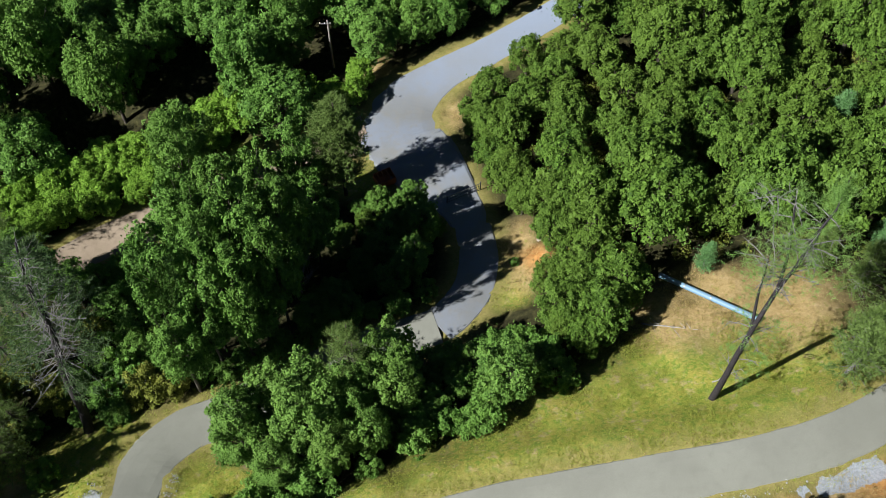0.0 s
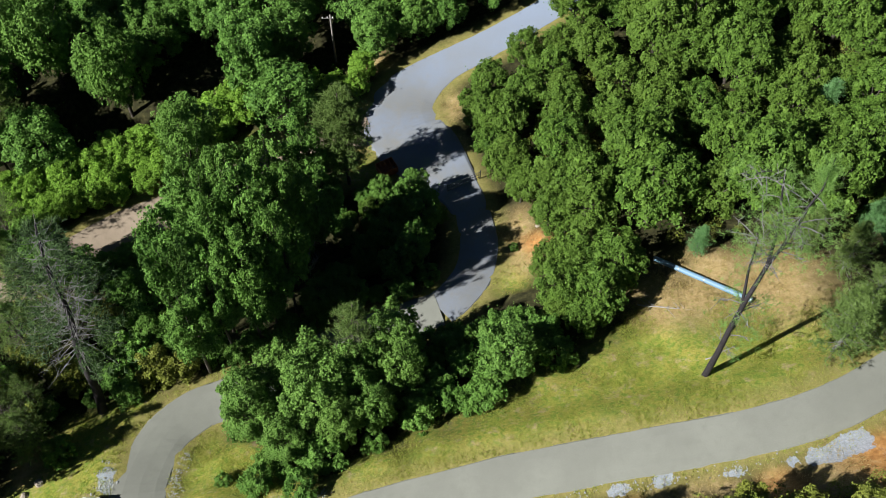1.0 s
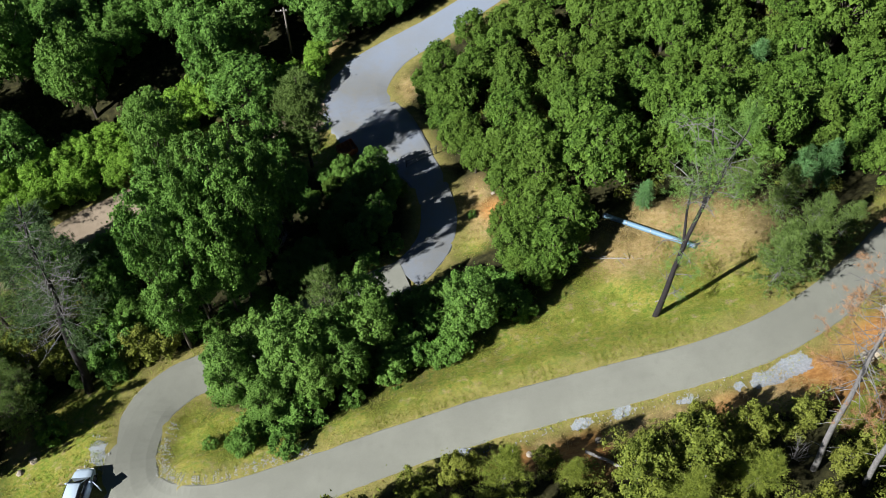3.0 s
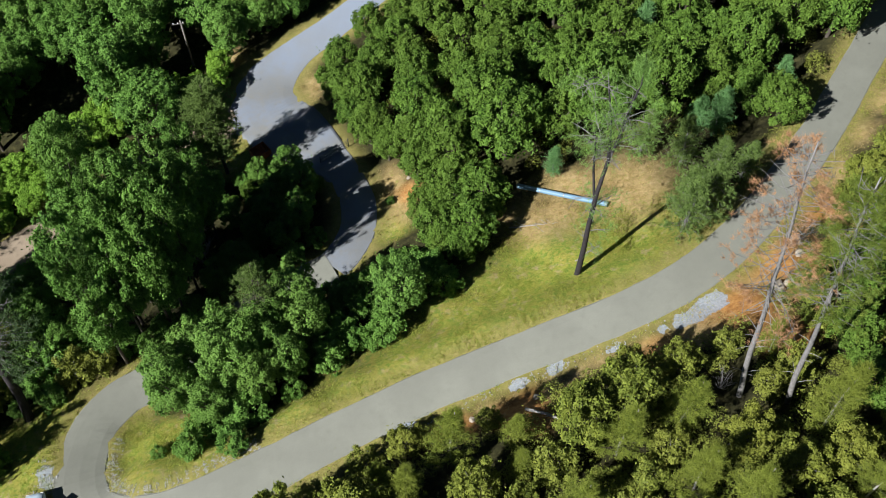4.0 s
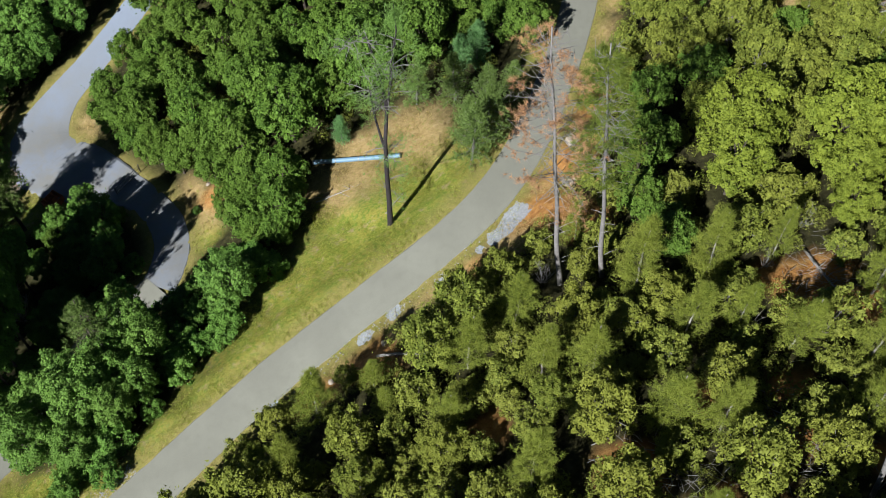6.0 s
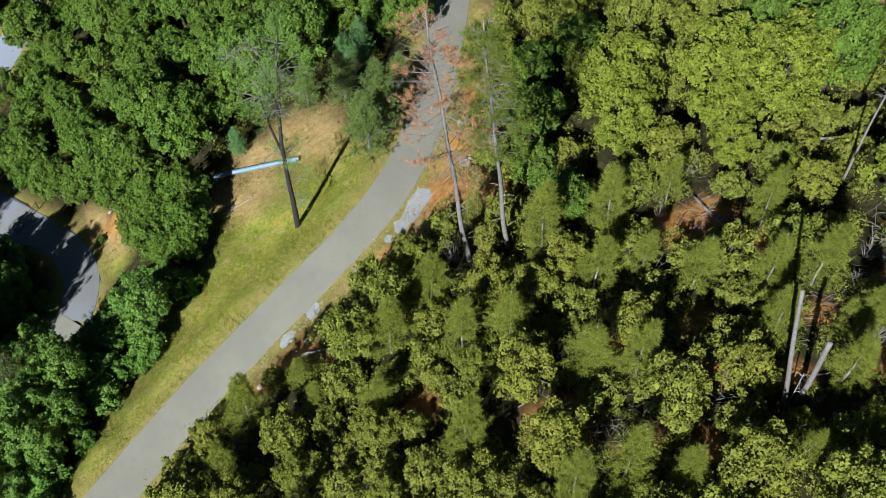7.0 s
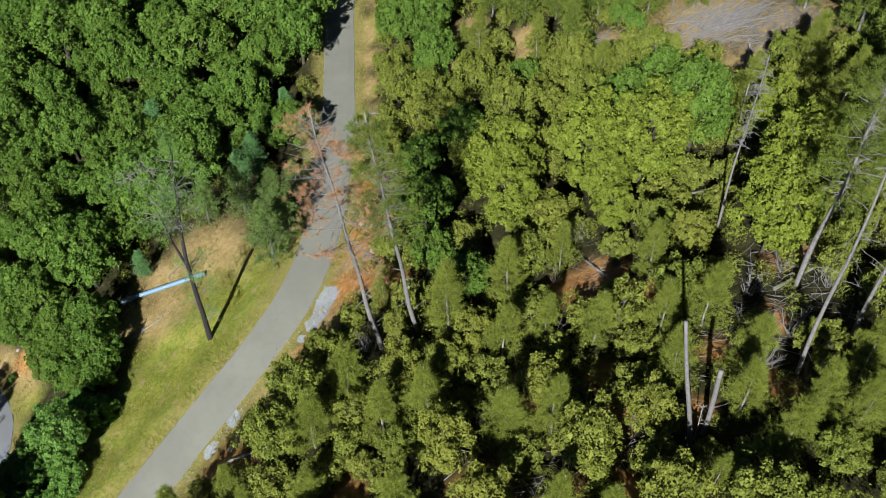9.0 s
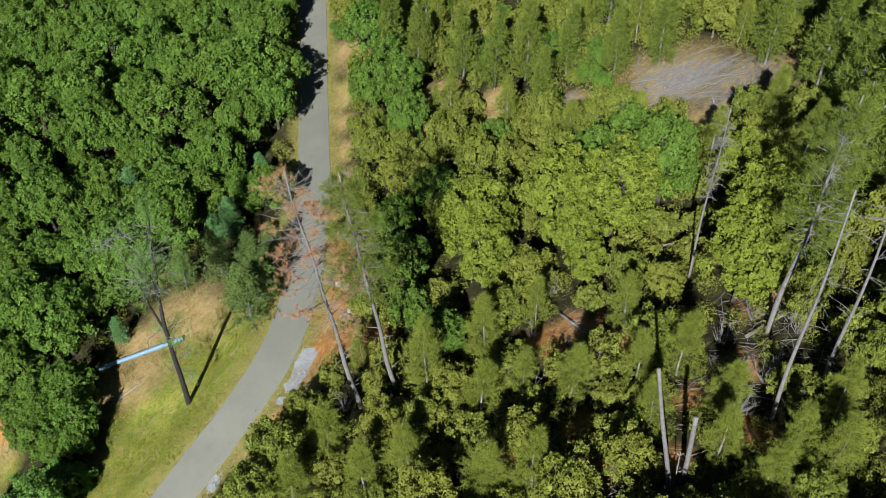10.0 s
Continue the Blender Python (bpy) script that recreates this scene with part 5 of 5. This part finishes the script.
sticks("dead_sticks", 40.0, -13.2, 5.5, 4.5, 190, 2.2, "dead sticks round the burnt trunks", 5, 0.94, None, 0.7)
sticks("dead_sticks", 46.5, -11.5, 2.5, 3.0, 120, 1.6, "dead sticks on the burnt slope", 6)
sticks("dead_sticks", 29.0, -8.5, 4.0, 4.0, 170, 1.4, "dead sticks on red soil", 7)
sticks("dead_sticks", 22.0, -5.5, 3.5, 4.0, 150, 1.4, "dead sticks on red soil", 8)


def dead_shrub(seed):
    r = np.random.default_rng(seed)
    thing = new("dead_shrub")
    for k in range(13):
        a, ln = r.uniform(0, 6.28), r.uniform(1.0, 2.3)
        e = Vector((math.cos(a) * ln * 0.5, math.sin(a) * ln * 0.5, ln))
        m1 = e * 0.5 + Vector((r.normal(0, 0.12), r.normal(0, 0.12), -0.1))
        t = [tube([Vector((0, 0, -0.1)), m1, e], [0.035, 0.024, 0.008], 4)]
        for j in range(5):
            q = m1.lerp(e, r.uniform(0, 0.9))
            t.append(tube([q, q + Vector((r.normal(0, 0.25), r.normal(0, 0.25), r.uniform(0.1, 0.6)))], [0.014, 0.005], 3))
        part("branch", join_tubes("branch", t), PALE_BARK, thing)
    return tagged(thing, "bare bleached skeleton of a dead shrub", "dead shrub", group="dead shrubs")


for k in range(2):
    proto(f"deadshrub{k}", dead_shrub(k + 1))
for x, y, s in [(26.1, 13.9, 1.7), (43.2, 4.9, 1.1), (36.7, -14.4, 1.15), (39.2, -11.6, 1.0), (45.0, -11.2, 0.95), (33.5, 0.2, 0.8), (25.0, -3.4, 0.8), (38.4, 3.6, 0.7), (-13.6, 45.6, 2.6), (29.5, -1.5, 0.9), (20.5, 0.5, 1.0), (37.8, -13.2, 1.5), (39.6, -14.6, 1.3), (42.2, -10.2, 1.1), (44.6, -14.6, 1.2)]:
    plant(f"deadshrub{random.randrange(2)}", x, y, s, sink=0.02)


# ---- pole, gate, skip ----
def box(bm, lo, hi):
    m = bmesh.ops.create_cube(bm, size=1.0)["verts"]
    for v in m:
        v.co = Vector([lo[i] + (v.co[i] + 0.5) * (hi[i] - lo[i]) for i in range(3)])
    return m


def box_part(name, lo, hi, material, parent, label="", bevel=0.0):
    bm = bmesh.new()
    box(bm, lo, hi)
    if bevel:
        bmesh.ops.bevel(bm, geom=bm.edges[:] + bm.verts[:], offset=bevel, segments=2, affect="EDGES")
    return part(name, bm, material, parent, label)


POLE_WOOD = grain_mat("weathered_pole", [(0.3, (0.12, 0.115, 0.11)), (0.7, (0.24, 0.23, 0.22))], 3.0)
CERAMIC = plain_mat("white_ceramic", (0.75, 0.76, 0.76), 0.3)
pole = new("utility_pole")
pole.location = (-12.5, 77.0, gz(-12.5, 77.0))
v, f = tube([(0, 0, -0.5), (0, 0, 4), (0, 0, 7.6)], [0.13, 0.115, 0.10], 12)
part("post", mesh_of("post", v, f), POLE_WOOD, pole, smooth=True)
box_part("crossarm", (-0.95, -0.17, 7.17), (0.40, -0.11, 7.28), POLE_WOOD, pole, "weathered wooden crossarm", 0.01)
for x in (-0.85, -0.3, 0.3):
    v, f = tube([(x, -0.14, 7.27), (x, -0.14, 7.37), (x, -0.14, 7.46)], [0.05, 0.065, 0.03], 10)
    part("insulator", mesh_of("insulator", v, f), CERAMIC, pole)
tagged(pole, "weathered wooden utility pole with a short crossarm", "utility pole")

DARK_STEEL = plain_mat("dark_steel", (0.10, 0.11, 0.12), 0.5, 0.6)
ga, gb = Vector((0.4, 54.8, 0)), Vector((3.7, 56.5, 0))
ga.z, gb.z = gz(0.4, 54.8), gz(3.7, 56.5)
gate = new("barrier_gate")
gate.location = ga
gl = (gb - ga).xy.length
gate.rotation_euler = (0, 0, math.atan2(gb.y - ga.y, gb.x - ga.x))
rise = gb.z - ga.z
for x in (0, gl):
    v, f = tube([(x, 0, -0.4), (x, 0, 1.35)], [0.06, 0.06], 10)
    part("post", mesh_of("post", v, f), DARK_STEEL, gate)
for z in (0.25, 0.68, 1.12):
    v, f = cylinder_between((0.05, 0, z), (gl - 0.05, 0, z), 0.03, None, 8)
    part("rail", mesh_of("rail", v, f), DARK_STEEL, gate)
for k in range(16):
    x = 0.2 + (gl - 0.4) * k / 15
    v, f = cylinder_between((x, 0, 0.25), (x, 0, 1.12), 0.014, None, 6)
    part("bar", mesh_of("bar", v, f), DARK_STEEL, gate)
tagged(gate, "dark metal barred gate across the lane", "gate")

RUST = grain_mat("rusty_steel", [(0.3, (0.20, 0.055, 0.025)), (0.7, (0.52, 0.19, 0.075))], 2.2, 0.75)
skip = new("rusty_skip")
skip.location = (-5.9, 58.5, gz(-5.9, 58.5) - 0.02)
skip.rotation_euler = (0, 0, radians(28))
box_part("floor_plate", (-0.9, -0.7, 0.08), (0.9, 0.7, 0.14), RUST, skip)
for name, lo, hi in (("side_panel", (-0.9, -0.75, 0.1), (0.9, -0.70, 1.15)), ("side_panel", (-0.9, 0.70, 0.1), (0.9, 0.75, 1.15)), ("end_panel", (-0.95, -0.75, 0.1), (-0.90, 0.75, 1.15)), ("end_panel", (0.90, -0.75, 0.1), (0.95, 0.75, 1.15))):
    box_part(name, lo, hi, RUST, skip, bevel=0.008)
for x in (-0.6, -0.1, 0.4):
    box_part("top_bar", (x, -0.72, 1.1), (x + 0.07, 0.72, 1.16), RUST, skip)
for x in (-0.65, 0.0, 0.6):
    box_part("rib", (x, -0.80, 0.12), (x + 0.08, -0.752, 1.12), RUST, skip)
for x in (-0.7, 0.55):
    box_part("skid", (x, -0.75, 0.0), (x + 0.15, 0.75, 0.078), RUST, skip)
tagged(skip, "rust-red open steel skip beside the yard", "skip")

# ---- car ----
WHITE_PAINT = plain_mat("pale_car_paint", (0.44, 0.56, 0.70), 0.25, 0.0, 0.6)
GLASS = plain_mat("tinted_glass", (0.012, 0.014, 0.016), 0.06, 0.0, 0.7)
TYRE = plain_mat("tyre_rubber", (0.02, 0.02, 0.02), 0.9)
ALLOY = plain_mat("alloy", (0.5, 0.5, 0.52), 0.3, 0.9)
BLACK_TRIM = plain_mat("black_trim", (0.02, 0.02, 0.022), 0.6)
LAMP = plain_mat("lamp_glass", (0.55, 0.58, 0.6), 0.1)
RED_LAMP = plain_mat("red_lamp", (0.3, 0.02, 0.02), 0.2)


def loft(sections, material, name, parent, label="", bevel=0.0):
    """A closed skin over cross-sections of equal corner counts."""
    bm = bmesh.new()
    rows_ = [[bm.verts.new(p) for p in s] for s in sections]
    k = len(sections[0])
    for a, c in zip(rows_, rows_[1:]):
        for i in range(k):
            bm.faces.new((a[i], a[(i + 1) % k], c[(i + 1) % k], c[i]))
    bm.faces.new(rows_[0][::-1])
    bm.faces.new(rows_[-1])
    bmesh.ops.recalc_face_normals(bm, faces=bm.faces)
    if bevel:
        bmesh.ops.bevel(bm, geom=bm.edges[:], offset=bevel, segments=2, affect="EDGES")
    return part(name, bm, material, parent, label, smooth=True)


def hull(y, half, low, high, tuck=0.08):
    """One cross-section of the lower body, from sill to shoulder."""
    return [(-half + tuck, y, low), (-half, y, low + 0.18), (-half, y, high - 0.16), (-half + 0.1, y, high - 0.03), (-half * 0.4, y, high + 0.02), (half * 0.4, y, high + 0.02), (half - 0.1, y, high - 0.03), (half, y, high - 0.16), (half, y, low + 0.18), (half - tuck, y, low)]


car = new("car")
body = loft([hull(-2.15, 0.72, 0.38, 0.86), hull(-2.02, 0.84, 0.26, 0.95), hull(-1.3, 0.88, 0.22, 0.98), hull(0.55, 0.89, 0.2, 0.96), hull(1.1, 0.88, 0.2, 0.92), hull(1.8, 0.85, 0.22, 0.80), hull(2.12, 0.74, 0.28, 0.68), hull(2.2, 0.62, 0.34, 0.58)], WHITE_PAINT, "body", car, "glossy pale blue body")
loft([[(-0.80, y, 0.9), (-hw, y, z), (hw, y, z), (0.80, y, 0.9)] for y, hw, z in ((-1.95, 0.62, 0.97), (-1.2, 0.60, 1.40), (-0.3, 0.62, 1.46), (0.35, 0.60, 1.42), (1.15, 0.66, 0.95))], GLASS, "window_band", car, "dark tinted windows")
loft([[(-0.57, y, z), (-0.50, y, z + 0.05), (0.50, y, z + 0.05), (0.57, y, z)] for y, z in ((-1.28, 1.36), (-0.9, 1.43), (-0.3, 1.455), (0.25, 1.43), (0.42, 1.38))], WHITE_PAINT, "roof", car)
for sx in (-1, 1):
    for ya, za, yb, zb in ((0.40, 1.41, 1.12, 0.95), (-1.25, 1.38, -1.92, 0.96)):
        v, f = cylinder_between((sx * 0.60, ya, za), (sx * 0.73, yb, zb), 0.035, None, 6)
        part("pillar", mesh_of("pillar", v, f), WHITE_PAINT, car)
    v, f = cylinder_between((sx * 0.62, -0.45, 1.43), (sx * 0.84, -0.45, 0.93), 0.035, None, 6)
    part("pillar", mesh_of("pillar", v, f), BLACK_TRIM, car)
    box_part("mirror", (min(sx * 0.88, sx * 1.06), 0.62, 0.96), (max(sx * 0.88, sx * 1.06), 0.74, 1.08), WHITE_PAINT, car, "", 0.02)
    box_part("headlamp", (min(sx * 0.42, sx * 0.72), 2.05, 0.56), (max(sx * 0.42, sx * 0.72), 2.17, 0.68), LAMP, car, "clear headlamp", 0.02)
    box_part("tail_lamp", (min(sx * 0.55, sx * 0.80), -2.14, 0.72), (max(sx * 0.55, sx * 0.80), -2.04, 0.86), RED_LAMP, car, "red tail lamp", 0.02)
    for y in (-1.35, 1.38):
        wheel = new("wheel")
        wheel.parent, wheel.location = car, (sx * 0.80, y, 0.31)
        v, f = [], []
        for x, rr in ((-0.1, 0.2), (-0.1, 0.28), (-0.07, 0.31), (0.07, 0.31), (0.1, 0.28), (0.1, 0.2)):
            v += [(x, math.cos(6.2832 * s / 24) * rr, math.sin(6.2832 * s / 24) * rr) for s in range(24)]
        for i in range(6):
            j = (i + 1) % 6
            f += [(i * 24 + s, i * 24 + (s + 1) % 24, j * 24 + (s + 1) % 24, j * 24 + s) for s in range(24)]
        part("tyre", mesh_of("tyre", v, f), TYRE, wheel)
        v, f = cylinder_between((-0.08, 0, 0), (0.08, 0, 0), 0.2, None, 18)
        part("rim", mesh_of("rim", v, f), ALLOY, wheel)
# the driver's door stands open
door = new("open_door")
door.parent, door.location, door.rotation_euler = car, (0.885, 0.95, 0), (0, 0, radians(52))
box_part("panel", (-0.03, -1.05, 0.26), (0.03, 0.0, 0.93), WHITE_PAINT, door, "", 0.015)
box_part("pane", (-0.012, -0.95, 0.95), (0.012, -0.18, 1.30), GLASS, door, "dark side window")
box_part("handle", (0.031, -0.95, 0.80), (0.06, -0.78, 0.83), BLACK_TRIM, door)
box_part("bumper", (-0.60, 2.17, 0.30), (0.60, 2.24, 0.46), BLACK_TRIM, car, "dark front bumper", 0.015)
box_part("grille", (-0.38, 2.15, 0.49), (0.38, 2.22, 0.56), BLACK_TRIM, car)
cx, cy = -28.0, 18.95
nx, ny = gz(cx + 1, cy) - gz(cx - 1, cy), gz(cx, cy + 1.4) - gz(cx, cy - 1.4)
car.matrix_world = Matrix.Translation((cx, cy, gz(cx, cy) + 0.02)) @ pose(0, 0, 0, math.degrees(math.atan2(ny, 2.8)), -math.degrees(math.atan2(nx, 2.0)), -4) @ Matrix.Scale(1.08, 4)
tagged(car, "pale blue-white compact car parked beside the hairpin with a door open", "car")
